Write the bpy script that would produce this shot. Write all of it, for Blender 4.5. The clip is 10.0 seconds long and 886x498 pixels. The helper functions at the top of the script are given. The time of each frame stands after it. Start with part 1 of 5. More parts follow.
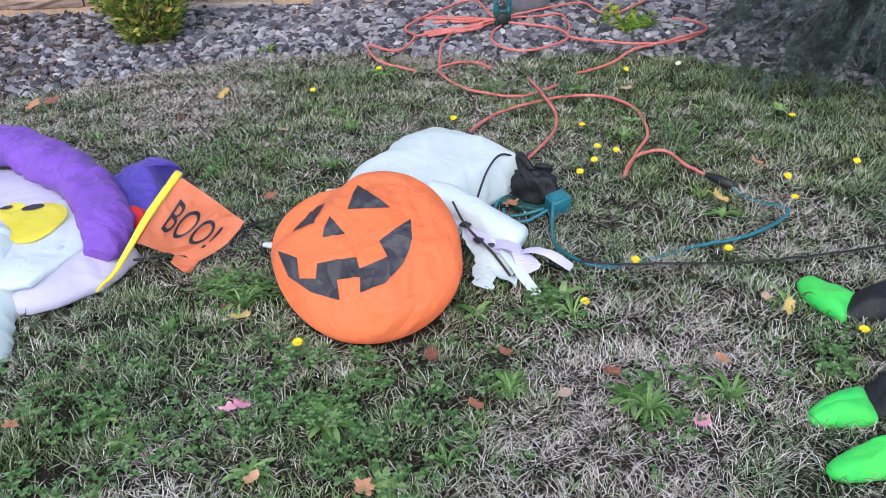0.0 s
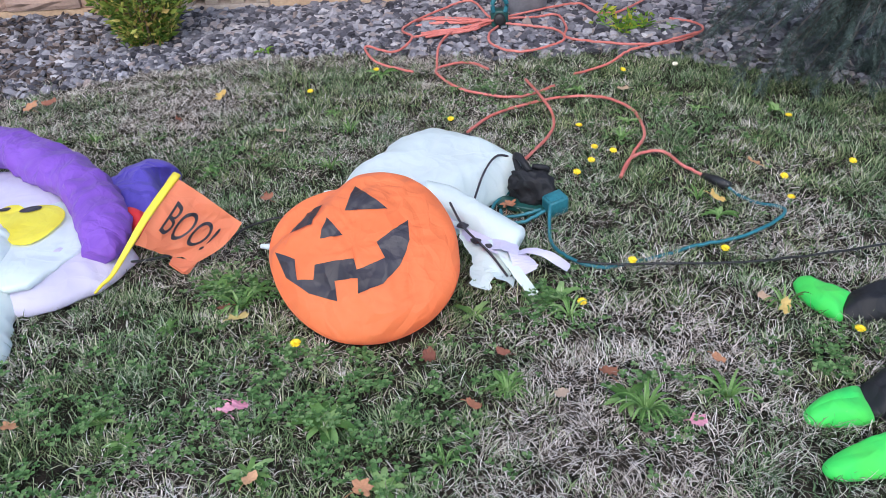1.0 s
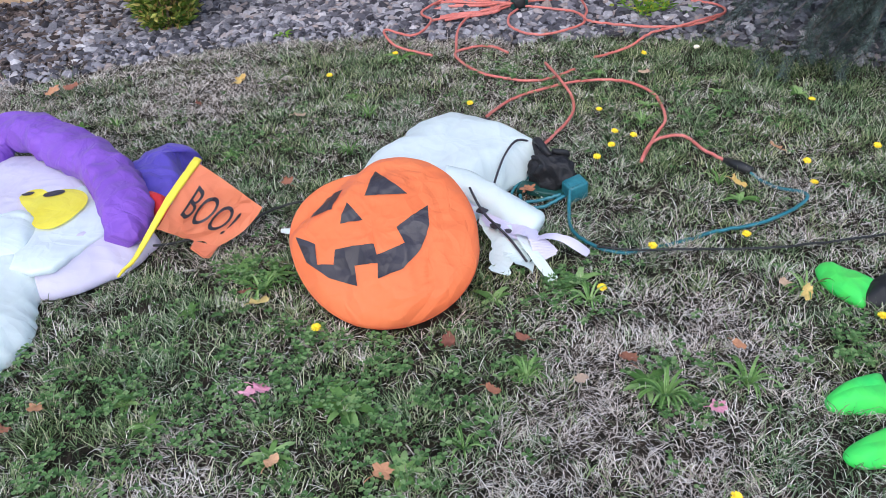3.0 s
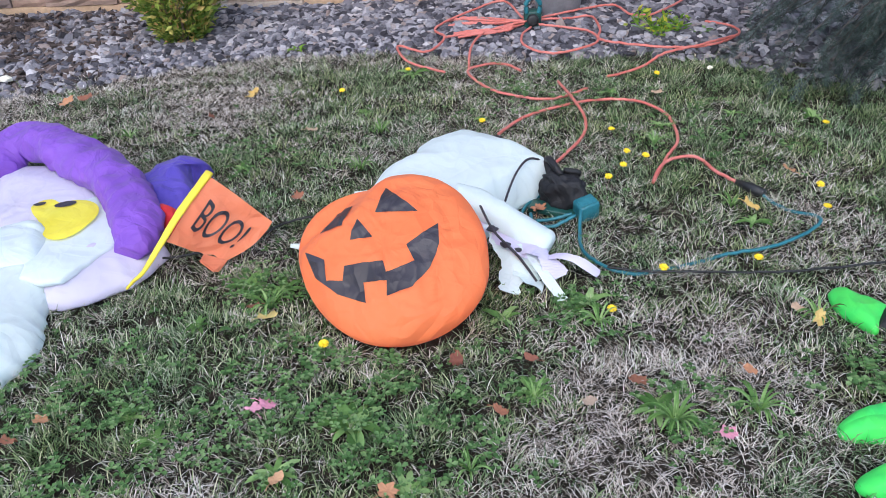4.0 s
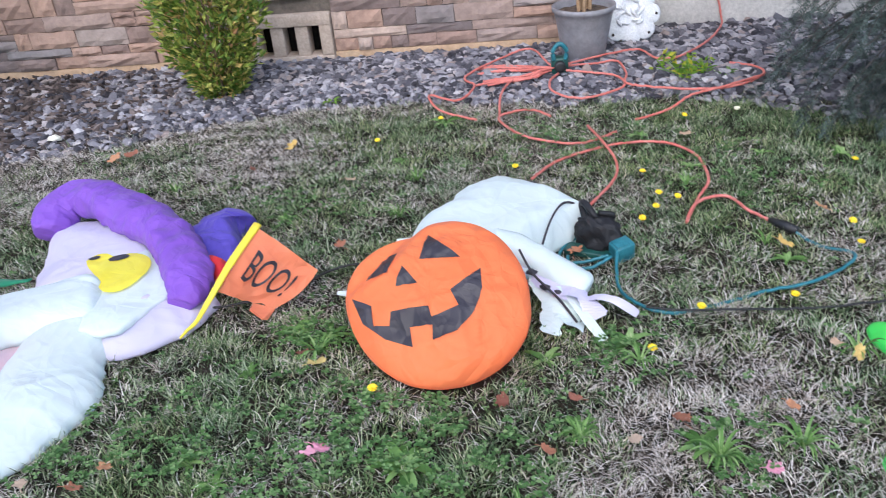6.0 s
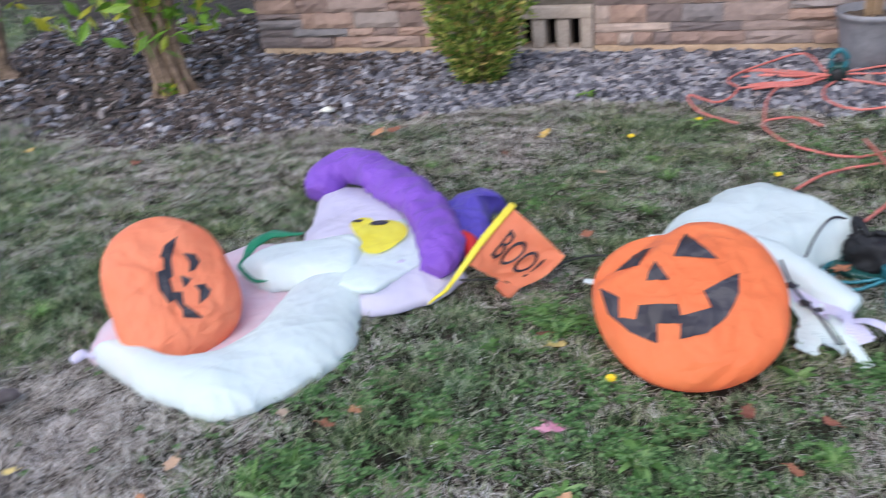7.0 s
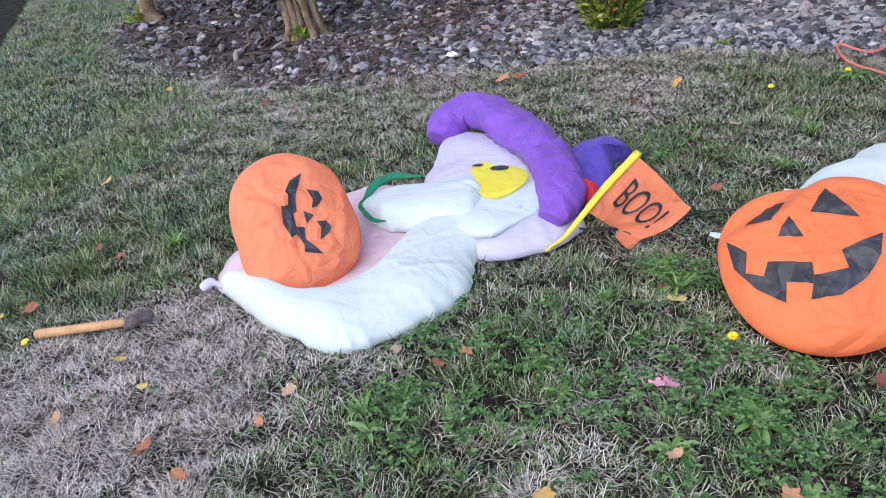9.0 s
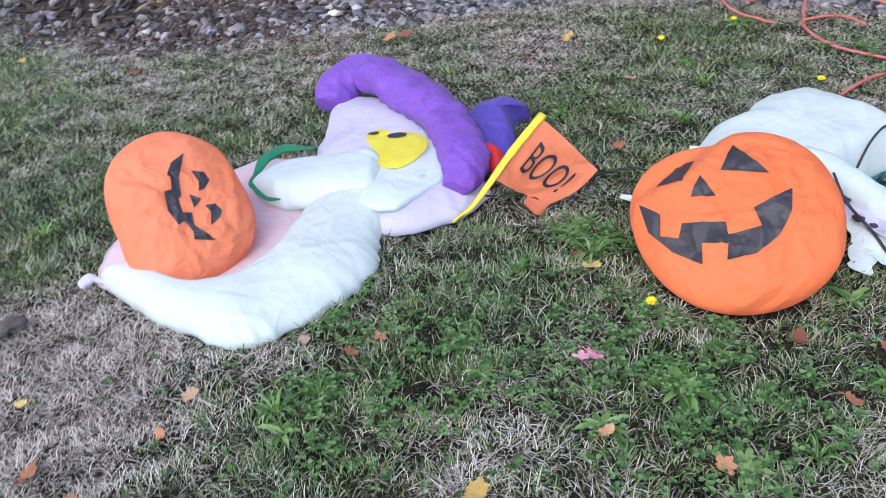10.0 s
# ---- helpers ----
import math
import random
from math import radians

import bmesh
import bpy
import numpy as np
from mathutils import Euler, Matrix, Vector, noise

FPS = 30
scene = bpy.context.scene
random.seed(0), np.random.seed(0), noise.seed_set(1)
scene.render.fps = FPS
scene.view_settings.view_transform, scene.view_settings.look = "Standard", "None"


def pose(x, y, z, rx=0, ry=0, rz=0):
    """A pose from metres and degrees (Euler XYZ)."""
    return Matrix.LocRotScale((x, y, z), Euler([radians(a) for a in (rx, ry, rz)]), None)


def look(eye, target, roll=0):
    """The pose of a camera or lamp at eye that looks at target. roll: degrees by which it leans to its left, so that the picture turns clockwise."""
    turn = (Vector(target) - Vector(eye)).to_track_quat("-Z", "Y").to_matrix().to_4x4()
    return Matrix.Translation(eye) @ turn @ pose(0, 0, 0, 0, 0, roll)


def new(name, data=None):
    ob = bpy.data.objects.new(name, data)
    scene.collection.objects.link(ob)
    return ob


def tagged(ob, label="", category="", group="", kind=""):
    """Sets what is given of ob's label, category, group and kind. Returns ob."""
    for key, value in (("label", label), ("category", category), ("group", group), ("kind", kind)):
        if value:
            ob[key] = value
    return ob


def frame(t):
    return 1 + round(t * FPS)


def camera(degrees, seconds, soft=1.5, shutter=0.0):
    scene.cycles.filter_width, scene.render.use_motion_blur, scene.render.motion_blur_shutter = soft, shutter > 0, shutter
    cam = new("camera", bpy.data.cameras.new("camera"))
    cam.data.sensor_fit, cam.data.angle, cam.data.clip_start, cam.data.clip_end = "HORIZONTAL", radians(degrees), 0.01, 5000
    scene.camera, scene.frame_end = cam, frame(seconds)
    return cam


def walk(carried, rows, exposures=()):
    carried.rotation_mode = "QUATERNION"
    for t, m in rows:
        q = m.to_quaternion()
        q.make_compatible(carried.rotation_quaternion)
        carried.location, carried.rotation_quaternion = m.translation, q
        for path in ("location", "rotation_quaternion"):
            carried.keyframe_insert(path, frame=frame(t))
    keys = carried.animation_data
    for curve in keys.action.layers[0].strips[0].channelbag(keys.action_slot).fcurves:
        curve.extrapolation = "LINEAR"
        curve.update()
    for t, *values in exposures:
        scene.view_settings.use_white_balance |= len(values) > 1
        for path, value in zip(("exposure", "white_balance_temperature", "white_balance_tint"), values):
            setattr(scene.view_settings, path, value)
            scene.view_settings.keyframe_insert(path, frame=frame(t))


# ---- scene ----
cam = camera(56.2, 10.0, soft=0.75, shutter=0.4)
PATH = [
    (0, (0.252, 0.234, 1.395), (0.183, 1.919, 0.318), -3.1),
    (0.5, (0.251, 0.23, 1.405), (0.179, 1.919, 0.336), -3.2),
    (1, (0.255, 0.23, 1.399), (0.19, 1.915, 0.323), -3.2),
    (1.5, (0.253, 0.229, 1.4), (0.186, 1.907, 0.314), -3.6),
    (2, (0.257, 0.23, 1.398), (0.191, 1.909, 0.313), -3.9),
    (2.5, (0.253, 0.226, 1.402), (0.161, 1.886, 0.29), -4.3),
    (4, (0.247, 0.244, 1.409), (0.118, 1.924, 0.331), -3.2),
    (4.5, (0.251, 0.237, 1.413), (0.132, 1.928, 0.352), -4.0),
    (5, (0.254, 0.219, 1.428), (0.161, 1.91, 0.364), -4.7),
    (5.2, (0.253, 0.214, 1.435), (0.149, 1.91, 0.379), -5.0),
    (6.3, (0.189, 0.162, 1.467), (-0.051, 1.903, 0.514), -5.5),
    (6.5, (0.178, 0.146, 1.471), (-0.123, 1.89, 0.538), -5.6),
    (7, (0.116, 0.121, 1.451), (-0.577, 1.742, 0.507), -6.8),
    (7.5, (0.107, 0.111, 1.432), (-0.788, 1.586, 0.42), -8.4),
    (8, (0.108, 0.118, 1.432), (-0.805, 1.553, 0.379), -8.2),
    (8.5, (0.112, 0.127, 1.433), (-0.782, 1.574, 0.381), -7.4),
    (9, (0.114, 0.126, 1.416), (-0.826, 1.576, 0.409), -9.0),
    (9.5, (0.081, 0.175, 1.399), (-0.727, 1.627, 0.284), -7.0),
    (10, (-0.001, 0.234, 1.405), (-0.681, 1.736, 0.273), -8.0),
]
walk(cam, [(t, look(eye, target, roll)) for t, eye, target, roll in PATH], [(t, stops, 6180, 9) for t, stops in ((0, 0.94), (2, 0.91), (4, 0.97), (5.2, 1.0), (6.4, 1.03), (7, 0.82), (8.5, 0.88), (10, 0.94))])

# ---- light ----
world = bpy.data.worlds.new("sky")
scene.world = world
world.use_nodes = True
wt = world.node_tree
sky = wt.nodes.new("ShaderNodeTexSky")
sky.sky_type = "NISHITA"
sky.sun_disc = False
sky.sun_elevation = radians(48)
sky.sun_rotation = radians(200)
sky.air_density = 1.0
sky.dust_density = 2.0
sky.ozone_density = 1.0
wt.nodes["Background"].inputs["Strength"].default_value = 0.17
wt.links.new(sky.outputs[0], wt.nodes["Background"].inputs["Color"])
sun_data = bpy.data.lights.new("sun", "SUN")
sun_data.energy = 0.7
sun_data.angle = radians(40)
sun_data.color = (1.0, 0.97, 0.93)
sun = new("sun", sun_data)
sun.matrix_world = look((0.9, -2.6, 3.1), (0, 0, 0))


# ---- small maths ----
def catmull(points, steps, closed=False):
    """Points along a smooth curve through the given ones."""
    pts = [Vector(p) for p in points]
    n = len(pts)
    out = []
    for i in range(n if closed else n - 1):
        if closed:
            a, b, c, d = (pts[(i + k) % n] for k in (-1, 0, 1, 2))
        else:
            a, b, c, d = pts[max(i - 1, 0)], pts[i], pts[i + 1], pts[min(i + 2, n - 1)]
        for k in range(steps):
            t = k / steps
            out.append(0.5 * (2 * b + (c - a) * t + (2 * a - 5 * b + 4 * c - d) * t * t + (3 * b - a - 3 * c + d) * t ** 3))
    if not closed:
        out.append(pts[-1].copy())
    return out


def wob(x, y, z=0.0, f=1.0):
    return noise.noise(Vector((x * f, y * f, z * f)))


def ridge(x, y, z=0.0, f=1.0):
    return 1 - 2 * abs(noise.noise(Vector((x * f, y * f, z * f))))


# ---- materials ----
def shader(name, rough=0.6, metal=0.0, spec=0.5):
    m = bpy.data.materials.new(name)
    m.use_nodes = True
    nt = m.node_tree
    b = nt.nodes["Principled BSDF"]
    b.inputs["Roughness"].default_value = rough
    b.inputs["Metallic"].default_value = metal
    b.inputs["Specular IOR Level"].default_value = spec
    return m, nt, b


def ramp(nt, fac, stops):
    r = nt.nodes.new("ShaderNodeValToRGB")
    while len(r.color_ramp.elements) < len(stops):
        r.color_ramp.elements.new(0.5)
    for e, (at, col) in zip(r.color_ramp.elements, stops):
        e.position, e.color = at, (*col, 1)
    nt.links.new(fac, r.inputs[0])
    return r.outputs[0]


def noise_tex(nt, scale, detail=4, rough=0.6, space="Object"):
    tc = nt.nodes.new("ShaderNodeTexCoord")
    n = nt.nodes.new("ShaderNodeTexNoise")
    n.inputs["Scale"].default_value = scale
    n.inputs["Detail"].default_value = detail
    n.inputs["Roughness"].default_value = rough
    if space == "World":
        g = nt.nodes.new("ShaderNodeNewGeometry")
        nt.links.new(g.outputs["Position"], n.inputs["Vector"])
    else:
        nt.links.new(tc.outputs[space], n.inputs["Vector"])
    return n.outputs["Fac"]


def blend(nt, fac, a, b, kind="MIX"):
    m = nt.nodes.new("ShaderNodeMix")
    m.data_type, m.blend_type = "RGBA", kind
    for s, v in ((m.inputs["Factor"], fac), (m.inputs["A"], a), (m.inputs["B"], b)):
        if isinstance(v, (float, int)):
            s.default_value = v
        elif isinstance(v, tuple):
            s.default_value = (*v, 1)
        else:
            nt.links.new(v, s)
    return m.outputs["Result"]


def bump(nt, b, height, strength=0.3, dist=0.01):
    n = nt.nodes.new("ShaderNodeBump")
    n.inputs["Strength"].default_value = strength
    n.inputs["Distance"].default_value = dist
    nt.links.new(height, n.inputs["Height"])
    nt.links.new(n.outputs[0], b.inputs["Normal"])


def speckled(name, c1, c2, scale, rough=0.7, bumps=0.3, dist=0.004, fine=6.0, spec=0.4, metal=0.0):
    """Two tones by a coarse noise, with finer grain on top."""
    m, nt, b = shader(name, rough, metal, spec)
    coarse = ramp(nt, noise_tex(nt, scale, 3, space="World"), [(0.35, c1), (0.65, c2)])
    grain = ramp(nt, noise_tex(nt, scale * fine, 5, 0.7, space="World"), [(0.3, (0.78, 0.78, 0.78)), (0.7, (1.15, 1.15, 1.15))])
    nt.links.new(blend(nt, 1.0, coarse, grain, "MULTIPLY"), b.inputs["Base Color"])
    bump(nt, b, noise_tex(nt, scale * fine, 5, 0.7, space="World"), bumps, dist)
    return m


def varied(name, stops, scale=60.0, rough=0.6, by="island", spec=0.4, thin=0.0, patchy=None):
    """Colours picked piece by piece, with fine grain."""
    m, nt, b = shader(name, rough, 0.0, spec)
    if by == "island":
        pick = nt.nodes.new("ShaderNodeNewGeometry").outputs["Random Per Island"]
    else:
        pick = nt.nodes.new("ShaderNodeObjectInfo").outputs["Random"]
    base = ramp(nt, pick, stops)
    grain = ramp(nt, noise_tex(nt, scale, 4, 0.7, space="World"), [(0.25, (0.72, 0.72, 0.72)), (0.75, (1.2, 1.2, 1.2))])
    col = blend(nt, 1.0, base, grain, "MULTIPLY")
    nt.links.new(col, b.inputs["Base Color"])
    bump(nt, b, noise_tex(nt, scale, 4, 0.7, space="World"), 0.4, 0.004)
    if patchy:
        spots = ramp(nt, noise_tex(nt, 2.6, 4, 0.6, space="World"), [(0.36, (1, 1, 1)), (0.62, patchy)])
        col = blend(nt, 1.0, col, spots, "MULTIPLY")
        nt.links.new(col, b.inputs["Base Color"])
    if thin:
        t = nt.nodes.new("ShaderNodeBsdfTranslucent")
        nt.links.new(col, t.inputs[0])
        mx = nt.nodes.new("ShaderNodeMixShader")
        mx.inputs[0].default_value = thin
        nt.links.new(b.outputs[0], mx.inputs[1])
        nt.links.new(t.outputs[0], mx.inputs[2])
        nt.links.new(mx.outputs[0], nt.nodes["Material Output"].inputs[0])
    return m


def nylon(name, col, col2=None, thin=0.25, rough=0.6, sheen=0.1, crumple=0.32):
    """Thin ripstop cloth: soft gloss, small creases and some light coming through."""
    m, nt, b = shader(name, rough, 0.0, 0.35)
    col2 = col2 or tuple(c * 0.9 for c in col)
    c = ramp(nt, noise_tex(nt, 5.0, 3, space="World"), [(0.35, col2), (0.65, col)])
    nt.links.new(c, b.inputs["Base Color"])
    b.inputs["Sheen Weight"].default_value = sheen
    warp = nt.nodes.new("ShaderNodeTexNoise")
    warp.inputs["Scale"].default_value = 4.0
    geo = nt.nodes.new("ShaderNodeNewGeometry")
    nt.links.new(geo.outputs["Position"], warp.inputs["Vector"])
    shift = nt.nodes.new("ShaderNodeVectorMath")
    shift.operation = "MULTIPLY_ADD"
    shift.inputs[1].default_value = (0.22, 0.22, 0.22)
    nt.links.new(warp.outputs["Color"], shift.inputs[0])
    nt.links.new(geo.outputs["Position"], shift.inputs[2])
    heights = []
    for scale in (7.0, 19.0):
        cell = nt.nodes.new("ShaderNodeTexVoronoi")
        cell.inputs["Scale"].default_value = scale
        nt.links.new(shift.outputs[0], cell.inputs["Vector"])
        heights.append(cell.outputs["Distance"])
    total = nt.nodes.new("ShaderNodeMath")
    total.operation = "MULTIPLY_ADD"
    total.inputs[1].default_value = 0.45
    nt.links.new(heights[1], total.inputs[0])
    nt.links.new(heights[0], total.inputs[2])
    # straight sharp creases where flat facets of cloth meet
    for scale, amount in ((5.5, 0.9), (13.0, 0.5)):
        facet = nt.nodes.new("ShaderNodeTexVoronoi")
        facet.feature = "DISTANCE_TO_EDGE"
        facet.inputs["Scale"].default_value = scale
        nt.links.new(shift.outputs[0], facet.inputs["Vector"])
        clip = nt.nodes.new("ShaderNodeMath")
        clip.operation = "MINIMUM"
        clip.inputs[1].default_value = 0.11
        nt.links.new(facet.outputs["Distance"], clip.inputs[0])
        add = nt.nodes.new("ShaderNodeMath")
        add.operation = "MULTIPLY_ADD"
        add.inputs[1].default_value = amount
        nt.links.new(clip.outputs[0], add.inputs[0])
        nt.links.new(total.outputs[0], add.inputs[2])
        total = add
    bump(nt, b, total.outputs[0], min(1.0, 1.5 * crumple), 0.05)
    t = nt.nodes.new("ShaderNodeBsdfTranslucent")
    nt.links.new(c, t.inputs[0])
    mx = nt.nodes.new("ShaderNodeMixShader")
    mx.inputs[0].default_value = thin
    nt.links.new(b.outputs[0], mx.inputs[1])
    nt.links.new(t.outputs[0], mx.inputs[2])
    nt.links.new(mx.outputs[0], nt.nodes["Material Output"].inputs[0])
    return m


GREENS = [(0.0, (0.022, 0.046, 0.02)), (0.25, (0.075, 0.14, 0.055)), (0.5, (0.145, 0.24, 0.105)), (0.72, (0.25, 0.345, 0.185)), (0.88, (0.41, 0.475, 0.33)), (1.0, (0.6, 0.625, 0.5))]
STRAW = [(0.0, (0.1, 0.074, 0.056)), (0.25, (0.36, 0.305, 0.245)), (0.55, (0.62, 0.565, 0.485)), (0.8, (0.77, 0.72, 0.65)), (1.0, (0.91, 0.875, 0.82))]
m_soil = speckled("soil_and_thatch", (0.01, 0.011, 0.007), (0.052, 0.04, 0.031), 14.0, 0.95, 0.8, 0.02, 7.0, 0.1)
m_bed = speckled("dark_bed_soil", (0.04, 0.034, 0.032), (0.09, 0.075, 0.065), 9.0, 0.95, 0.8, 0.02, 8.0, 0.1)
m_grass = varied("green_grass", GREENS, 40, 0.45, thin=0.25, patchy=(1.1, 1.0, 0.78))
m_straw = varied("dry_straw_grass", STRAW, 40, 0.65, thin=0.2, patchy=(1.0, 0.97, 1.0))
m_clover = varied("clover_leaf", [(0.0, (0.045, 0.1, 0.03)), (0.5, (0.105, 0.21, 0.066)), (1.0, (0.24, 0.36, 0.15))], 60, 0.55, spec=0.2, thin=0.25)
m_weed = varied("weed_leaf", [(0.0, (0.06, 0.135, 0.03)), (0.6, (0.16, 0.29, 0.08)), (1.0, (0.31, 0.45, 0.18))], 50, 0.55, by="object", spec=0.2, thin=0.25)
ROCKS = [(0.0, (0.025, 0.023, 0.03)), (0.3, (0.08, 0.076, 0.092)), (0.6, (0.19, 0.18, 0.205)), (0.85, (0.36, 0.345, 0.37)), (0.95, (0.26, 0.2, 0.18)), (1.0, (0.52, 0.5, 0.52))]
m_mulch = varied("brown_mulch_chip", [(0.0, (0.03, 0.022, 0.02)), (0.5, (0.075, 0.055, 0.05)), (0.9, (0.14, 0.105, 0.095)), (1.0, (0.3, 0.26, 0.25))], 70, 0.9)
m_rock = varied("grey_bed_stone", ROCKS, 70, 0.75)
m_rock_ob = varied("grey_bed_stone_single", ROCKS, 70, 0.75, by="object")
m_veneer = varied("ledge_stone", [(0.0, (0.16, 0.13, 0.13)), (0.2, (0.27, 0.18, 0.15)), (0.45, (0.38, 0.245, 0.19)), (0.7, (0.31, 0.225, 0.195)), (0.85, (0.2, 0.18, 0.185)), (1.0, (0.47, 0.35, 0.29))], 22, 0.85, by="object")
m_mortar = speckled("mortar", (0.12, 0.1, 0.085), (0.2, 0.165, 0.14), 20, 0.95, 0.5, 0.004)
m_footing = speckled("tan_footing", (0.42, 0.28, 0.18), (0.52, 0.37, 0.25), 7, 0.9, 0.4, 0.003)
m_vent = speckled("tan_vent_concrete", (0.42, 0.33, 0.27), (0.52, 0.42, 0.35), 12, 0.85, 0.3, 0.002)
# near-black colour that stands for the shade inside hollows
m_dark = speckled("dark_hollow_shade", (0.012, 0.01, 0.01), (0.03, 0.02, 0.018), 20, 0.9, 0.3, 0.003)
m_siding = speckled("painted_siding", (0.42, 0.38, 0.33), (0.48, 0.44, 0.39), 3, 0.7, 0.1, 0.002)
m_concrete = speckled("porch_concrete", (0.42, 0.4, 0.39), (0.54, 0.52, 0.5), 4, 0.85, 0.35, 0.003, 14)
m_white = nylon("white_nylon", (0.83, 0.91, 0.89), (0.8, 0.87, 0.88), 0.4, crumple=0.15)
# same white cloth with its lilac shade put into the colour
m_white_shaded = nylon("white_nylon_shade_tint", (0.78, 0.73, 0.86), (0.71, 0.67, 0.83), 0.35, crumple=0.15)
# white cloth with the pumpkin's bounced light put into the colour as pink
m_white_bounce = nylon("white_nylon_pink_bounce", (0.92, 0.66, 0.72), (0.86, 0.72, 0.8), 0.35, crumple=0.15)
m_orange = nylon("orange_nylon", (0.95, 0.28, 0.105), (0.94, 0.245, 0.085), 0.4, crumple=0.26)
m_peach = nylon("faded_orange_nylon", (0.95, 0.35, 0.19), (0.94, 0.315, 0.16), 0.4, crumple=0.28)
m_black = nylon("black_printed_nylon", (0.028, 0.024, 0.032), (0.045, 0.04, 0.05), 0.03, 0.45, 0.0)
m_mesh = nylon("black_mesh", (0.01, 0.01, 0.012), (0.018, 0.017, 0.02), 0.02, 0.6, 0.0)
m_purple = nylon("purple_nylon", (0.25, 0.1, 0.55), (0.21, 0.08, 0.48), 0.2, crumple=0.34)
m_violet = nylon("blue_violet_nylon", (0.14, 0.095, 0.56), (0.11, 0.075, 0.47), 0.2, crumple=0.34)
m_yellow = nylon("yellow_nylon", (0.94, 0.83, 0.1), (0.92, 0.77, 0.06), 0.35, crumple=0.15)
m_red = nylon("red_nylon", (0.7, 0.03, 0.04), (0.6, 0.02, 0.03), 0.2)
m_leafgreen = nylon("green_nylon", (0.02, 0.24, 0.12), (0.015, 0.18, 0.09), 0.2)
m_lime = nylon("neon_green_nylon", (0.14, 0.86, 0.13), (0.06, 0.8, 0.16), 0.35, crumple=0.22)
m_cord = speckled("salmon_red_cord", (0.52, 0.13, 0.105), (0.62, 0.2, 0.17), 12, 0.5, 0.15, 0.001)
m_teal = speckled("teal_plastic", (0.015, 0.12, 0.15), (0.035, 0.18, 0.22), 14, 0.35, 0.1, 0.001)
m_darkteal = speckled("dark_green_plastic", (0.008, 0.05, 0.045), (0.015, 0.075, 0.065), 14, 0.4, 0.1, 0.001)
m_blackcord = speckled("black_cable", (0.012, 0.012, 0.013), (0.025, 0.025, 0.027), 14, 0.5, 0.1, 0.001)
m_pot = speckled("grey_plastic_pot", (0.2, 0.195, 0.215), (0.26, 0.25, 0.27), 5, 0.5, 0.12, 0.002)
m_browncask = speckled("brown_planter", (0.1, 0.065, 0.045), (0.16, 0.105, 0.075), 8, 0.5, 0.2, 0.002)
m_potsoil = speckled("potting_soil", (0.07, 0.05, 0.04), (0.16, 0.12, 0.09), 30, 0.95, 0.8, 0.01)
m_stem = speckled("dry_stem", (0.3, 0.19, 0.11), (0.42, 0.28, 0.17), 25, 0.8, 0.4, 0.003)
m_iron = speckled("white_painted_iron", (0.66, 0.68, 0.72), (0.78, 0.79, 0.82), 18, 0.5, 0.3, 0.002)
m_bark = speckled("tan_bark", (0.17, 0.11, 0.075), (0.36, 0.25, 0.18), 18, 0.9, 0.9, 0.012, 5)
m_twig = speckled("dark_twig", (0.05, 0.045, 0.04), (0.12, 0.11, 0.1), 25, 0.9, 0.5, 0.004)
m_wood = speckled("bare_wood", (0.5, 0.27, 0.13), (0.62, 0.36, 0.19), 14, 0.7, 0.3, 0.002)
m_shrub = varied("shrub_leaf", [(0.0, (0.06, 0.12, 0.02)), (0.35, (0.15, 0.24, 0.035)), (0.65, (0.32, 0.38, 0.075)), (0.88, (0.52, 0.47, 0.12)), (1.0, (0.58, 0.3, 0.16))], 60, 0.45, thin=0.25)
m_treeleaf = varied("bright_tree_leaf", [(0.0, (0.1, 0.22, 0.02)), (0.6, (0.2, 0.36, 0.04)), (1.0, (0.5, 0.45, 0.04))], 40, 0.45, thin=0.35)
m_conifer = varied("blue_green_needles", [(0.0, (0.03, 0.05, 0.042)), (0.5, (0.07, 0.105, 0.092)), (1.0, (0.17, 0.215, 0.2))], 60, 0.6, thin=0.2)
m_petal = varied("yellow_petal", [(0.0, (0.85, 0.55, 0.01)), (1.0, (0.95, 0.75, 0.03))], 60, 0.5)
m_whitepetal = varied("pale_petal", [(0.0, (0.75, 0.7, 0.5)), (1.0, (0.85, 0.82, 0.7))], 60, 0.5)
m_pink = varied("pink_leaf", [(0.0, (0.6, 0.2, 0.3)), (1.0, (0.75, 0.36, 0.45))], 40, 0.6, by="object")
m_fallen = varied("fallen_leaf", [(0.0, (0.24, 0.09, 0.06)), (0.35, (0.46, 0.19, 0.1)), (0.7, (0.58, 0.32, 0.17)), (1.0, (0.46, 0.34, 0.25))], 45, 0.65, by="object", thin=0.1)
m_yleaf = varied("yellow_fallen_leaf", [(0.0, (0.62, 0.4, 0.12)), (1.0, (0.62, 0.5, 0.2))], 45, 0.6, by="object", thin=0.1)


# ---- building helpers ----
def part(name, bm, material, parent=None, label="", smooth=True):
    me = bpy.data.meshes.new(name)
    bm.normal_update()
    bm.to_mesh(me)
    bm.free()
    if smooth:
        me.polygons.foreach_set("use_smooth", [True] * len(me.polygons))
    me.materials.append(material)
    ob = new(name, me)
    if parent:
        ob.parent = parent
    if label:
        ob["label"] = label
    return ob


def thing(name, label, category, group="", at=(0, 0, 0)):
    ob = new(name)
    ob.empty_display_size = 0.05
    ob.location = at
    return tagged(ob, label, category, group)


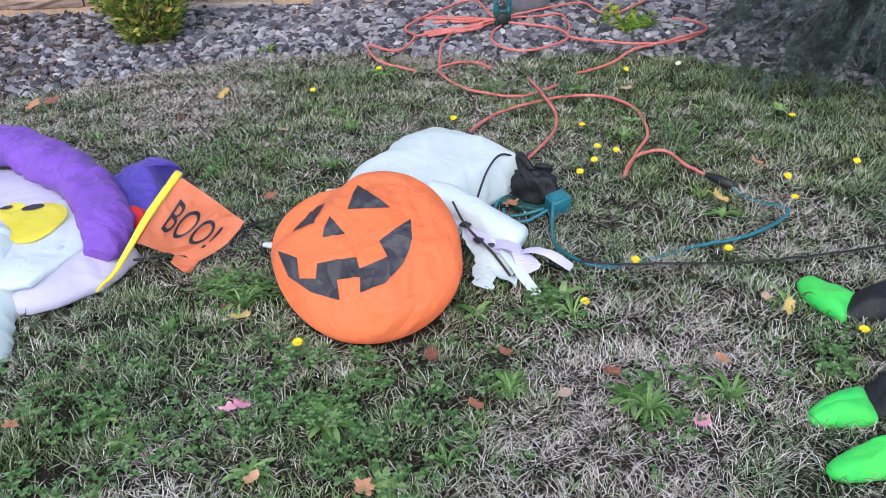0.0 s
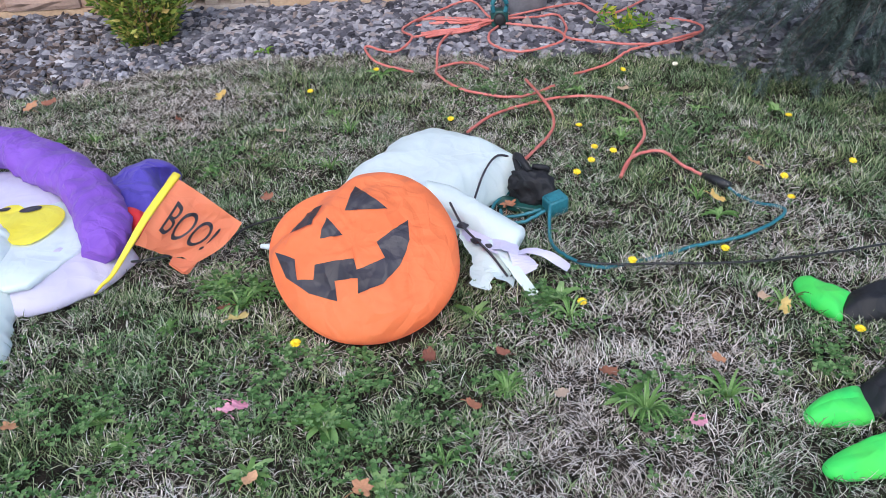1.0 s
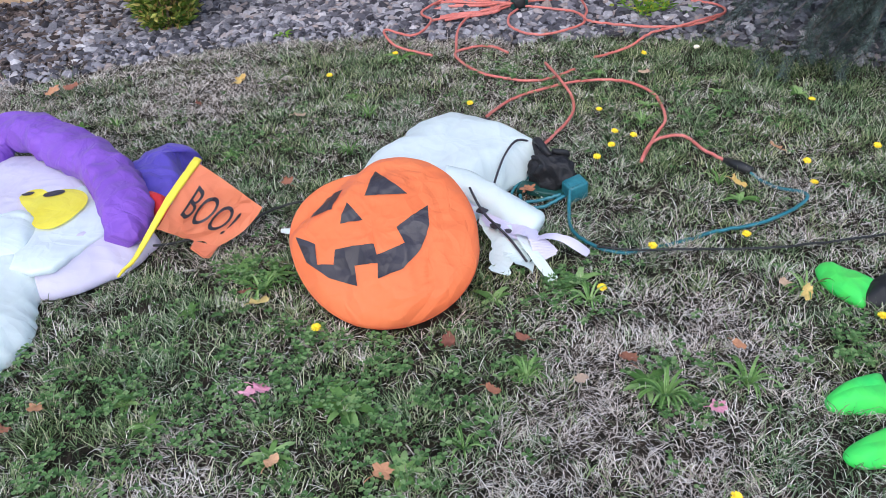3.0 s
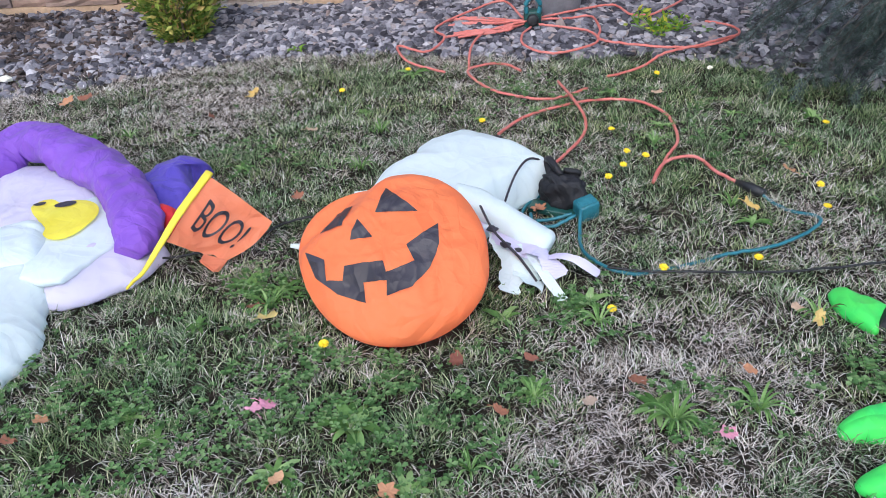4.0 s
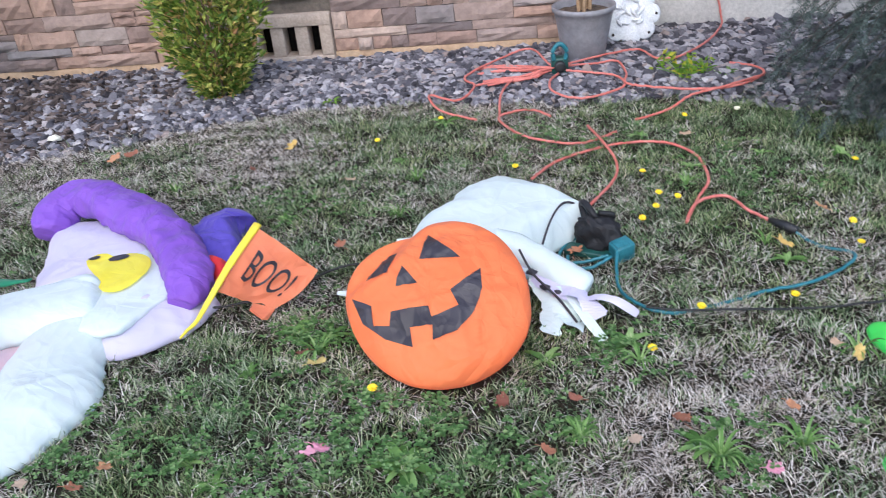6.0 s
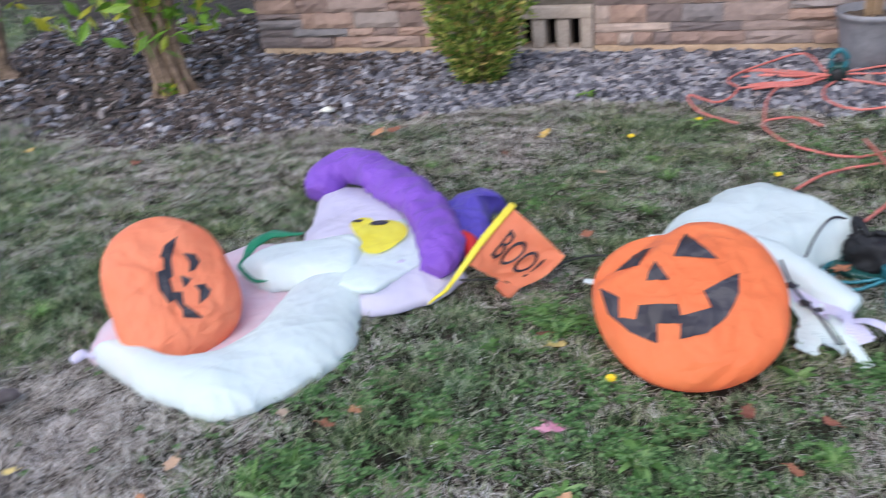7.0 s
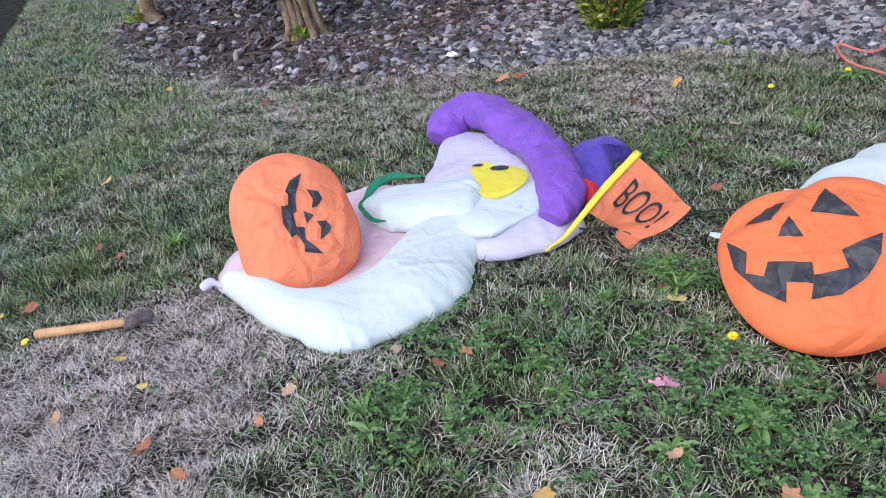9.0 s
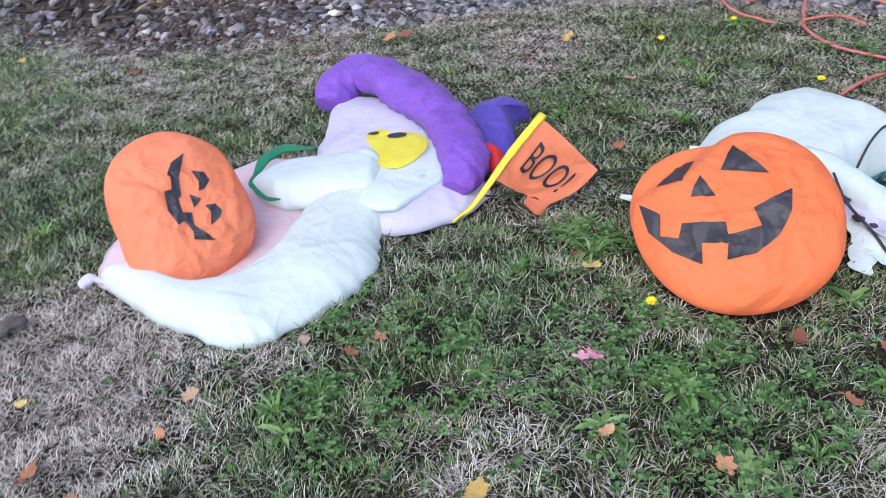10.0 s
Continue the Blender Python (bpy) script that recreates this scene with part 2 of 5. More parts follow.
def soup(name, verts, faces, material, parent=None, smooth=False):
    """One mesh object from arrays."""
    me = bpy.data.meshes.new(name)
    me.from_pydata(verts, [], faces)
    if smooth:
        me.polygons.foreach_set("use_smooth", [True] * len(me.polygons))
    me.materials.append(material)
    ob = new(name, me)
    if parent:
        ob.parent = parent
    return ob


def box(bm, x0, x1, y0, y1, z0, z1, bevel=0.0):
    r = bmesh.ops.create_cube(bm, size=1)
    for v in r["verts"]:
        v.co = Vector((x0 + (v.co.x + 0.5) * (x1 - x0), y0 + (v.co.y + 0.5) * (y1 - y0), z0 + (v.co.z + 0.5) * (z1 - z0)))
    if bevel:
        edges = list({e for v in r["verts"] for e in v.link_edges})
        bmesh.ops.bevel(bm, geom=edges, offset=bevel, segments=2, affect="EDGES", profile=0.6)


def tube(bm, points, radius, sides=8, flat=1.0, caps=True):
    """A round tube along points; radius is one number or one a point."""
    pts = [Vector(p) for p in points]
    n = len(pts)
    rad = radius if isinstance(radius, (list, tuple)) else [radius] * n
    rings = []
    for i, p in enumerate(pts):
        d = (pts[min(i + 1, n - 1)] - pts[max(i - 1, 0)]).normalized()
        side = d.cross(Vector((0, 0, 1)))
        side = side.normalized() if side.length > 1e-4 else Vector((1, 0, 0))
        up = side.cross(d)
        rings.append([bm.verts.new(p + rad[i] * (math.cos(a) * side + flat * math.sin(a) * up)) for a in (2 * math.pi * k / sides for k in range(sides))])
    for a, b in zip(rings, rings[1:]):
        for k in range(sides):
            bm.faces.new((a[k], a[(k + 1) % sides], b[(k + 1) % sides], b[k]))
    if caps:
        bm.faces.new(rings[0][::-1])
        bm.faces.new(rings[-1])


def lathe(bm, profile, sides=32, at=(0, 0, 0)):
    rings = [[bm.verts.new((at[0] + r * math.cos(2 * math.pi * k / sides), at[1] + r * math.sin(2 * math.pi * k / sides), at[2] + z)) for k in range(sides)] for r, z in profile]
    for a, b in zip(rings, rings[1:]):
        for k in range(sides):
            bm.faces.new((a[k], a[(k + 1) % sides], b[(k + 1) % sides], b[k]))
    bm.faces.new(rings[0][::-1])
    bm.faces.new(rings[-1])


def fold_set(seed, box_, n, amp=0.012, length=0.16, width=0.035):
    """Sharp crests and troughs of slack cloth, strewn over a box in the plane."""
    rnd = random.Random(seed * 7 + 1)
    return [(rnd.uniform(box_[0], box_[2]), rnd.uniform(box_[1], box_[3]), rnd.random() * math.pi, length * rnd.uniform(0.5, 1.5), width * rnd.uniform(0.4, 1.6), amp * rnd.uniform(0.35, 1.0) * rnd.choice((1, 1, -1)))
            for _ in range(n)]


def fold_at(folds, x, y):
    z = 0.0
    for fx, fy, ang, ln, wd, am in folds:
        dx, dy = x - fx, y - fy
        along, across = dx * math.cos(ang) + dy * math.sin(ang), abs(dy * math.cos(ang) - dx * math.sin(ang))
        if across < 4 * wd and abs(along) < 2.5 * ln:
            z += am * math.exp(-across / wd - (along / ln) ** 2)
    return z


def tangents(height, spots, h=0.004):
    """Planes that touch a domed height at the given spots: together they make flat panels of slack cloth."""
    out = []
    for x, y in spots:
        z = height(x, y)
        out.append((x, y, z, (height(x + h, y) - height(x - h, y)) / (2 * h), (height(x, y + h) - height(x, y - h)) / (2 * h)))
    return out


def panel(planes, x, y):
    return min(z + gx * (x - px) + gy * (y - py) for px, py, z, gx, gy in planes)


class Pillow:
    """A limp air-filled cloth form lying on the ground: domed from its outline up to a spine, creased, flat below."""

    def __init__(self, outline, z0, height, seed=0, spine=None, folds=26, amp=0.012, power=2.2, lean=(0, 0), pucker=0.012, panels=0, stiff=0.12):
        self.rim = catmull([(x, y, 0) for x, y in outline], 12, True)
        mid = sum(self.rim, Vector()) / len(self.rim)
        self.c = mid
        self.spine = [Vector((x, y, 0)) for x, y in spine] if spine else [mid, mid + Vector((1e-4, 0, 0))]
        self.z0, self.h, self.seed, self.power, self.lean, self.pucker = z0, height, seed, power, lean, pucker
        xs_, ys_ = [p.x for p in self.rim], [p.y for p in self.rim]
        self.box = (min(xs_), min(ys_), max(xs_), max(ys_))
        self.folds = fold_set(seed, self.box, folds, amp)
        self.stiff, self.planes = stiff, None
        if panels:
            rnd = random.Random(seed + 50)
            spots = []
            while len(spots) < panels:
                k = rnd.choice(self.rim)
                p = self.c.lerp(k, rnd.random() ** 0.6 * 0.93)
                spots.append((p.x, p.y))
            self.planes = tangents(lambda x, y: self.rise(x, y, self.share(x, y), False), spots)

    def foot(self, p):
        """The nearest point of the spine."""
        best = None
        for a, b in zip(self.spine, self.spine[1:]):
            t = max(0.0, min(1.0, (p - a).dot(b - a) / (b - a).length_squared))
            q = a + (b - a) * t
            if best is None or (p - q).length < (p - best).length:
                best = q
        return best

    def share(self, x, y):
        d = Vector((x - self.c.x, y - self.c.y, 0))
        ang = math.atan2(d.y, d.x)
        reach = min(self.rim, key=lambda p: abs((math.atan2(p.y - self.c.y, p.x - self.c.x) - ang + math.pi) % (2 * math.pi) - math.pi))
        return min(1.0, d.length / (reach - self.c).length)

    def rise(self, x, y, s, full=True):
        dome = (1 - s ** self.power) ** 0.6
        slack = self.stiff * wob(x + self.seed, y, self.seed, 5.0) if full else 0.0
        fade = min(1.0, 3 * (1 - s) + 0.1)
        z = self.z0 + dome * (self.h + self.lean[0] * (x - self.c.x) + self.lean[1] * (y - self.c.y)) * (1 + slack)
        if not full:
            return z
        if self.planes:
            z = max(self.z0, 0.2 * z + 0.8 * min(panel(self.planes, x, y), self.z0 + 1.3 * self.h)) if s < 0.985 else z
        return z + fade * fold_at(self.folds, x, y)

    def top(self, x, y):
        """The height over a place; only for forms without a long spine."""
        return self.rise(x, y, self.share(x, y))

    def inside(self, x, y):
        if not (self.box[0] + 0.015 < x < self.box[2] - 0.015 and self.box[1] + 0.015 < y < self.box[3] - 0.015):
            return False
        hit, pts = False, self.rim[::4]
        for k, p in enumerate(pts):
            q = pts[k - 1]
            if (p.y > y) != (q.y > y) and x < (q.x - p.x) * (y - p.y) / (q.y - p.y) + p.x:
                hit = not hit
        return hit

    def mesh(self, rings=26):
        bm = bmesh.new()
        n = len(self.rim)
        feet = [self.foot(p) for p in self.rim]
        loops = []
        for i in range(rings + 1):
            s = (i / rings) ** 0.75
            loop = []
            for k, (p, f) in enumerate(zip(self.rim, feet)):
                q = f.lerp(p, s) if i else f.lerp(p, 0.01)
                q = q + (p - f).normalized() * self.pucker * s ** 5 * ridge(p.x, p.y, self.seed, 13.0)
                loop.append(bm.verts.new((q.x, q.y, self.rise(q.x, q.y, s))))
            loops.append(loop)
        low = [bm.verts.new((v.co.x + (f.x - v.co.x) * 0.05, v.co.y + (f.y - v.co.y) * 0.05, max(self.z0 - 0.02, 0.004))) for v, f in zip(loops[-1], feet)]
        loops.append(low)
        for a, b in zip(loops, loops[1:]):
            for k in range(n):
                j = (k + 1) % n
                bm.faces.new((a[k], b[k], b[j], a[j]))
        bmesh.ops.holes_fill(bm, edges=[e for e in bm.edges if e.is_boundary], sides=0)
        bmesh.ops.remove_doubles(bm, verts=bm.verts, dist=0.0004)
        bmesh.ops.recalc_face_normals(bm, faces=bm.faces)
        return bm


def patch(poly, place, cuts=5):
    """A cut-out of the flat polygon, laid point by point where place(u, v) says."""
    bm = bmesh.new()
    f = bm.faces.new([bm.verts.new((u, v, 0)) for u, v in poly])
    bmesh.ops.triangulate(bm, faces=[f])
    for _ in range(cuts):
        long = [e for e in bm.edges if e.calc_length() > 0.05 * max(1e-9, patch.size)]
        if not long:
            break
        bmesh.ops.subdivide_edges(bm, edges=long, cuts=1)
        bmesh.ops.triangulate(bm, faces=bm.faces[:])
    for v in bm.verts:
        v.co = Vector(place(v.co.x, v.co.y))
    return bm


patch.size = 1.0


class Ball:
    """A slack air-filled ball sunk back on the ground: u to the right, v up its face, which lies across the normal given."""

    def __init__(self, centre, radii, eye, normal, outline, seed, roll=0.0, folds=34, amp=0.012):
        m = look(centre, tuple(2 * Vector(centre) - Vector(eye)), roll)
        x, y, z = (m.col[i].to_3d() for i in range(3))
        n = Vector(normal).normalized()
        x, y = x - z * (x.dot(n) / z.dot(n)), y - z * (y.dot(n) / z.dot(n))
        self.m = Matrix.Translation(centre) @ Matrix((x, y, n)).transposed().to_4x4()
        self.r, self.seed = radii, seed
        self.folds = fold_set(seed, (-1, -1, 1, 1), folds, amp, 0.32, 0.03)
        n = len(outline)
        a = np.radians(np.arange(n) * 360 / n)
        self.a, self.k = np.r_[a - 2 * np.pi, a, a + 2 * np.pi], np.tile(outline, 3)
        rnd = random.Random(seed)
        spots = [(r * math.cos(t), r * math.sin(t)) for r, t in ((0.92 * rnd.random() ** 0.55, rnd.random() * 6.283) for _ in range(30))]
        self.planes = tangents(self.depth, spots, 0.01)

    def depth(self, u, v):
        s = min(math.hypot(u, v) / self.edge(math.atan2(v, u)), 1.0)
        return self.r[2] * (1 - s ** 2.6) ** 0.55

    def edge(self, ang):
        return float(np.interp(ang, self.a, self.k))

    def at(self, u, v, front=1.0, lift=0.0):
        ang = math.atan2(v, u)
        s = min(math.hypot(u, v) / self.edge(ang), 1.0)
        deep = self.depth(u, v)
        k = 0.75 * min(1.0, 4 * (1 - s))
        deep = (1 - k) * deep + k * max(0.0, min(panel(self.planes, u, v), 1.2 * self.r[2]))
        fold = fold_at(self.folds, u, v) + 0.012 * wob(u * 0.5 + self.seed, v * 0.5, front, 3.5)
        # seams gather towards the foot of the ball
        fold += 0.006 * math.cos(9 * math.atan2(v - 0.75, u)) * max(0.0, -v - 0.1)
        w = fold * min(1.0, 4 * (1 - s))
        p = self.m @ Vector((u * self.r[0], v * self.r[1], (deep + w + lift) * (1.0 if front > 0 else -1.6)))
        p.z = max(p.z, 0.006)
        return p

    def mesh(self, rings=30, around=96):
        bm = bmesh.new()
        loops = []
        seq = [(1.0, i / rings) for i in range(1, rings + 1)] + [(-1.0, 1 - i / rings) for i in range(1, rings)]
        for side, s in seq:
            s = math.sin(s * math.pi / 2)
            loops.append([bm.verts.new(self.at(s * self.edge(a) * math.cos(a), s * self.edge(a) * math.sin(a), side)) for a in (-math.pi + 2 * math.pi * (k + 0.5) / around for k in range(around))])
        first, last = bm.verts.new(self.at(0, 0, 1.0)), bm.verts.new(self.at(0, 0, -1.0))
        for k in range(around):
            j = (k + 1) % around
            bm.faces.new((first, loops[0][k], loops[0][j]))
            bm.faces.new((last, loops[-1][j], loops[-1][k]))
            for a, b in zip(loops, loops[1:]):
                bm.faces.new((a[k], b[k], b[j], a[j]))
        return bm

    def mark(self, poly, size, du, dv):
        """A printed shape, scaled and shifted over the face."""
        patch.size = 1.0
        return patch(poly, lambda u, v: self.at(u * size + du, v * size + dv, 1.0, 0.003))

# ---- printed faces: outlines round the middle, u right and v up ----
SMALL_EDGE =  [0.98, 0.919, 0.931, 0.964, 0.954, 0.961, 0.995, 1.022, 1.049, 1.087, 1.086, 1.032, 0.968, 0.936, 0.995, 1.013, 1.014, 1.016, 0.971, 0.937, 0.938, 0.987, 1.039, 1.03]
SMALL_FACE = [('mouth', [(0.092, 0.647), (-0.048, 0.328), (-0.061, 0.106), (-0.114, 0.081), (-0.092, -0.098), (0.039, -0.119), (0.031, -0.268), (0.294, -0.494), (-0.004, -0.447), (0.004, -0.353), (-0.092, -0.204), (-0.18, -0.247), (-0.289, -0.055), (-0.289, 0.191), (-0.18, 0.2), (-0.158, 0.349), (-0.202, 0.391), (-0.114, 0.54)]), ('eye', [(0.14, 0.404), (0.325, 0.37), (0.377, 0.264), (0.281, 0.157), (0.193, 0.136), (0.224, 0.264)]), ('eye', [(0.237, -0.047), (0.39, -0.047), (0.465, -0.14), (0.412, -0.226), (0.268, -0.302), (0.303, -0.14)]), ('nose', [(0.048, 0.115), (0.206, 0.038), (0.083, -0.064)])]
BIG_EDGE =  [1.018, 1.031, 1.047, 1.076, 1.079, 1.045, 0.979, 0.837, 0.873, 0.92, 0.963, 0.981, 0.979, 0.96, 0.964, 0.982, 1.008, 1.034, 1.034, 1.03, 1.032, 1.037, 1.041, 1.039]
BIG_FACE = [('eye', [(-0.012, 0.845), (-0.091, 0.486), (0.327, 0.5)]), ('eye', [(-0.345, 0.628), (-0.527, 0.574), (-0.636, 0.419), (-0.679, 0.304), (-0.424, 0.338)]), ('nose', [(-0.273, 0.419), (-0.333, 0.162), (-0.115, 0.203)]), ('mouth', [(-0.824, 0.088), (-0.6, -0.034), (-0.588, -0.25), (-0.418, -0.264), (-0.394, -0.115), (-0.018, -0.054), (0.012, -0.182), (0.291, -0.068), (0.212, 0.115), (0.521, 0.365), (0.527, 0.135), (0.442, -0.122), (0.261, -0.338), (0.018, -0.439), (0.018, -0.27), (-0.212, -0.284), (-0.194, -0.493), (-0.467, -0.405), (-0.709, -0.203)])]


# ---- ground, bed, house ----
EDGE = [(-9.0, 8.6), (-6.4, 6.6), (-5.5, 4.75), (-4.8, 3.95), (-3.6, 3.45), (-2.76, 3.43), (-2.21, 3.69), (-1.67, 3.91), (-1.28, 4.1), (-0.98, 4.2), (-0.56, 4.25), (-0.2, 4.22),
        (0.18, 4.15), (0.59, 4.09), (1.0, 4.09), (1.34, 3.95), (1.67, 3.75), (2.2, 3.45), (3.2, 3.2), (5.0, 3.1)]
EX, EY = np.array([(p.x, p.y) for p in catmull([(x, y, 0) for x, y in EDGE], 8)]).T


def bed_edge(x):
    return float(np.interp(x, EX, EY)) + 0.05 * wob(x, 0.3, 0, 3.0) + 0.03 * wob(x, 4.0, 0, 11.0)


WALL_Y, X0, X1 = 5.08, -3.16, 1.0
bm = bmesh.new()
bmesh.ops.create_grid(bm, x_segments=80, y_segments=80, size=1)
for v in bm.verts:
    v.co = Vector((math.copysign(abs(v.co.x) ** 3, v.co.x) * 300, math.copysign(abs(v.co.y) ** 3, v.co.y) * 300 + 2, 0))
    v.co.z = -0.004
ground = part("ground", bm, m_soil)
tagged(ground, "patchy autumn lawn soil under green and straw grass", "lawn", kind="structure")

bm = bmesh.new()
xs = np.linspace(-9, 5, 160)
front = [bm.verts.new((x, bed_edge(x), 0.001)) for x in xs]
mid = [bm.verts.new((x, 0.6 * bed_edge(x) + 0.4 * 5.2, 0.012)) for x in xs]
back = [bm.verts.new((x, 5.35 if x > X0 else 9.0, 0.016)) for x in xs]
for i in range(len(xs) - 1):
    bm.faces.new((front[i], front[i + 1], mid[i + 1], mid[i]))
    bm.faces.new((mid[i], mid[i + 1], back[i + 1], back[i]))
bed = part("gravel_bed", bm, m_bed)
tagged(bed, "dark planting bed covered with loose grey stones along the house", "gravel bed", kind="structure")

# house wall, open where the vent sits
VX0, VX1, VZ0, VZ1 = -1.38, -0.863, 0.0, 0.309
bm = bmesh.new()
for a, b, c, d in ((X0, VX0 + 0.03, 0, 2.9), (VX1 - 0.03, X1, 0, 2.9), (VX0 + 0.03, VX1 - 0.03, VZ1 - 0.03, 2.9)):
    box(bm, a, b, WALL_Y + 0.02, WALL_Y + 0.27, c, d)
wall = tagged(part("wall_south", bm, m_mortar, smooth=False), "house wall faced with brown and grey ledge stone", "wall", kind="structure")
bm = bmesh.new()
box(bm, X0, X0 + 0.25, WALL_Y + 0.272, 9.0, 0, 2.9)
tagged(part("wall_west", bm, m_mortar, smooth=False), "side wall of the house behind the stone corner", "wall", kind="structure")
bm = bmesh.new()
box(bm, X1 - 0.25, X1 - 0.003, WALL_Y + 0.272, 6.8, 0.0, 2.9)
box(bm, X1 - 0.25, 5.0, 6.803, 7.05, 0.0, 2.9)
tagged(part("wall_porch", bm, m_siding, smooth=False), "painted walls of the porch recess", "wall", kind="structure")
bm = bmesh.new()
box(bm, X0 - 0.3, 5.0, 4.75, 9.2, 2.9, 3.05)
tagged(part("roof_soffit", bm, m_siding, smooth=False), "plain eaves over the wall and porch", "eaves", kind="structure")
# panel behind the slots, its dark colour standing for unlit depth
bm = bmesh.new()
box(bm, VX0, VX1, WALL_Y + 0.22, WALL_Y + 0.26, -0.02, VZ1 + 0.03)
tagged(part("crawlspace_back", bm, m_dark, smooth=False), "near-black panel standing for the unlit crawlspace behind the vent", "crawlspace", kind="structure")
bm = bmesh.new()
for a, b in ((X0 - 0.01, VX0 - 0.004), (VX1 + 0.004, X1)):
    box(bm, a, b, WALL_Y - 0.004, WALL_Y + 0.019, -0.03, 0.066, 0.004)
tagged(part("wall_footing", bm, m_footing), "tan concrete footing strip below the stone", "footing", kind="structure")

vent = thing("foundation_vent", "tan concrete foundation vent with three dark slots in the stone wall", "vent", at=(-1.12, WALL_Y, 0))


def local(ob):
    """Keeps a part where it was built, under a parent that stands elsewhere."""
    ob.matrix_parent_inverse = ob.parent.matrix_basis.inverted()
    return ob


yf, yb = WALL_Y - 0.035, WALL_Y + 0.1
for name, a, b, c, d in (("sill", VX0, VX1, -0.02, 0.06), ("lintel", VX0, VX1, 0.238, VZ1), ("jamb", VX0, VX0 + 0.072, 0.06, 0.238), ("jamb", VX1 - 0.072, VX1, 0.06, 0.238),
                         ("mullion", -1.235, -1.157, 0.06, 0.238), ("mullion", -1.085, -1.007, 0.06, 0.238)):
    bm = bmesh.new()
    box(bm, a, b, yf + (0.012 if name == "mullion" else 0.0), yb, c, d, 0.006)
    local(part(name, bm, m_vent, vent))

# porch
bm = bmesh.new()
box(bm, X1, 5.0, 5.3, 6.8, -0.03, 0.177, 0.012)
tagged(part("porch_slab", bm, m_concrete), "grey concrete porch step with a worn edge", "porch", kind="structure")


# ---- things along the house ----
def flower_pot():
    p = thing("flower_pot", "grey plastic flower pot with dry stems on the gravel", "plant pot", at=(0.6, 4.8, 0.01))
    bm = bmesh.new()
    lathe(bm, [(0.105, 0.0), (0.115, 0.01), (0.14, 0.16), (0.155, 0.25), (0.158, 0.255), (0.162, 0.275), (0.172, 0.28), (0.174, 0.305), (0.166, 0.308), (0.155, 0.29), (0.15, 0.262), (0.02, 0.258)], 40)
    part("pot", bm, m_pot, p)
    bm = bmesh.new()
    lathe(bm, [(0.152, 0.255), (0.15, 0.268), (0.1, 0.275), (0.02, 0.282)], 28)
    for v in bm.verts:
        v.co.z += 0.008 * wob(v.co.x, v.co.y, 0, 40)
    part("potting_soil", bm, m_potsoil, p)
    rnd = random.Random(5)
    for i in range(9):
        a, r = rnd.random() * 6.28, rnd.random() * 0.05
        x, y = r * math.cos(a), r * math.sin(a)
        bm = bmesh.new()
        tube(bm, catmull([(x, y, 0.26), (x * 1.3, y * 1.3, 0.4), (x * 1.8 + rnd.uniform(-0.03, 0.03), y * 1.6, 0.6), (x * 2.6, y * 2.2, 0.85 + rnd.random() * 0.2)], 4), [0.011, 0.011, 0.011, 0.011, 0.01, 0.01, 0.01, 0.009, 0.009, 0.008, 0.007, 0.006, 0.004], 7)
        part("stem", bm, m_stem, p)
    return p


flower_pot()


def ornament():
    """A round cast plate with eight lobes and a pierced leafy middle, leaning on the wall."""
    o = thing("cast_trivet", "white cast iron plate with round lobes leaning on the wall", "ornament", at=(0.885, 4.99, 0.02))
    o.rotation_euler = (radians(78), 0, radians(4))
    bm = bmesh.new()
    n, rings = 96, []
    for r, z in ((0.0, 0.0), (0.5, 0.0), (0.95, 0.0), (1.0, 0.008), (0.95, 0.016), (0.5, 0.018)):
        rings.append([])
        for k in range(n):
            a = 2 * math.pi * k / n
            rr = r * (0.14 + 0.03 * abs(math.cos(4 * a)) ** 0.6) + 0.002
            rings[-1].append(bm.verts.new((rr * math.cos(a), 0.165 + rr * math.sin(a), z)))
    for a, b in zip(rings, rings[1:]):
        for k in range(n):
            bm.faces.new((a[k], a[(k + 1) % n], b[(k + 1) % n], b[k]))
    bm.faces.new(rings[-1])
    part("plate", bm, m_iron, o)
    rnd = random.Random(8)
    for i in range(22):
        a, r = rnd.random() * 6.28, 0.015 + 0.085 * rnd.random()
        c = Vector((r * math.cos(a), 0.165 + r * math.sin(a), 0.02))
        d = Vector((math.cos(a * 2.3), math.sin(a * 2.3), 0)) * 0.026
        bm = bmesh.new()
        tube(bm, [c - d, c - d * 0.4 + Vector((0, 0, 0.006)), c + d * 0.4 + Vector((0, 0, 0.006)), c + d], [0.003, 0.01, 0.01, 0.003], 6)
        part("relief_leaf", bm, m_iron, o)
    # holes are dark raised discs, their shade put into the colour
    for i in range(8):
        a = math.pi / 4 * i
        bm = bmesh.new()
        lathe(bm, [(0.008, 0.014), (0.008, 0.0185), (0.004, 0.019)], 10, (0.145 * math.cos(a), 0.165 + 0.145 * math.sin(a), 0))
        part("bolt_hole", bm, m_dark, o)


ornament()


def planter():
    p = thing("barrel_planter", "brown round planter on the porch step", "planter", at=(1.32, 5.62, 0.177))
    bm = bmesh.new()
    lathe(bm, [(0.13, 0.0), (0.15, 0.02), (0.16, 0.06), (0.155, 0.065), (0.17, 0.12), (0.185, 0.28), (0.17, 0.29), (0.1, 0.27)], 36)
    part("tub", bm, m_browncask, p)


planter()


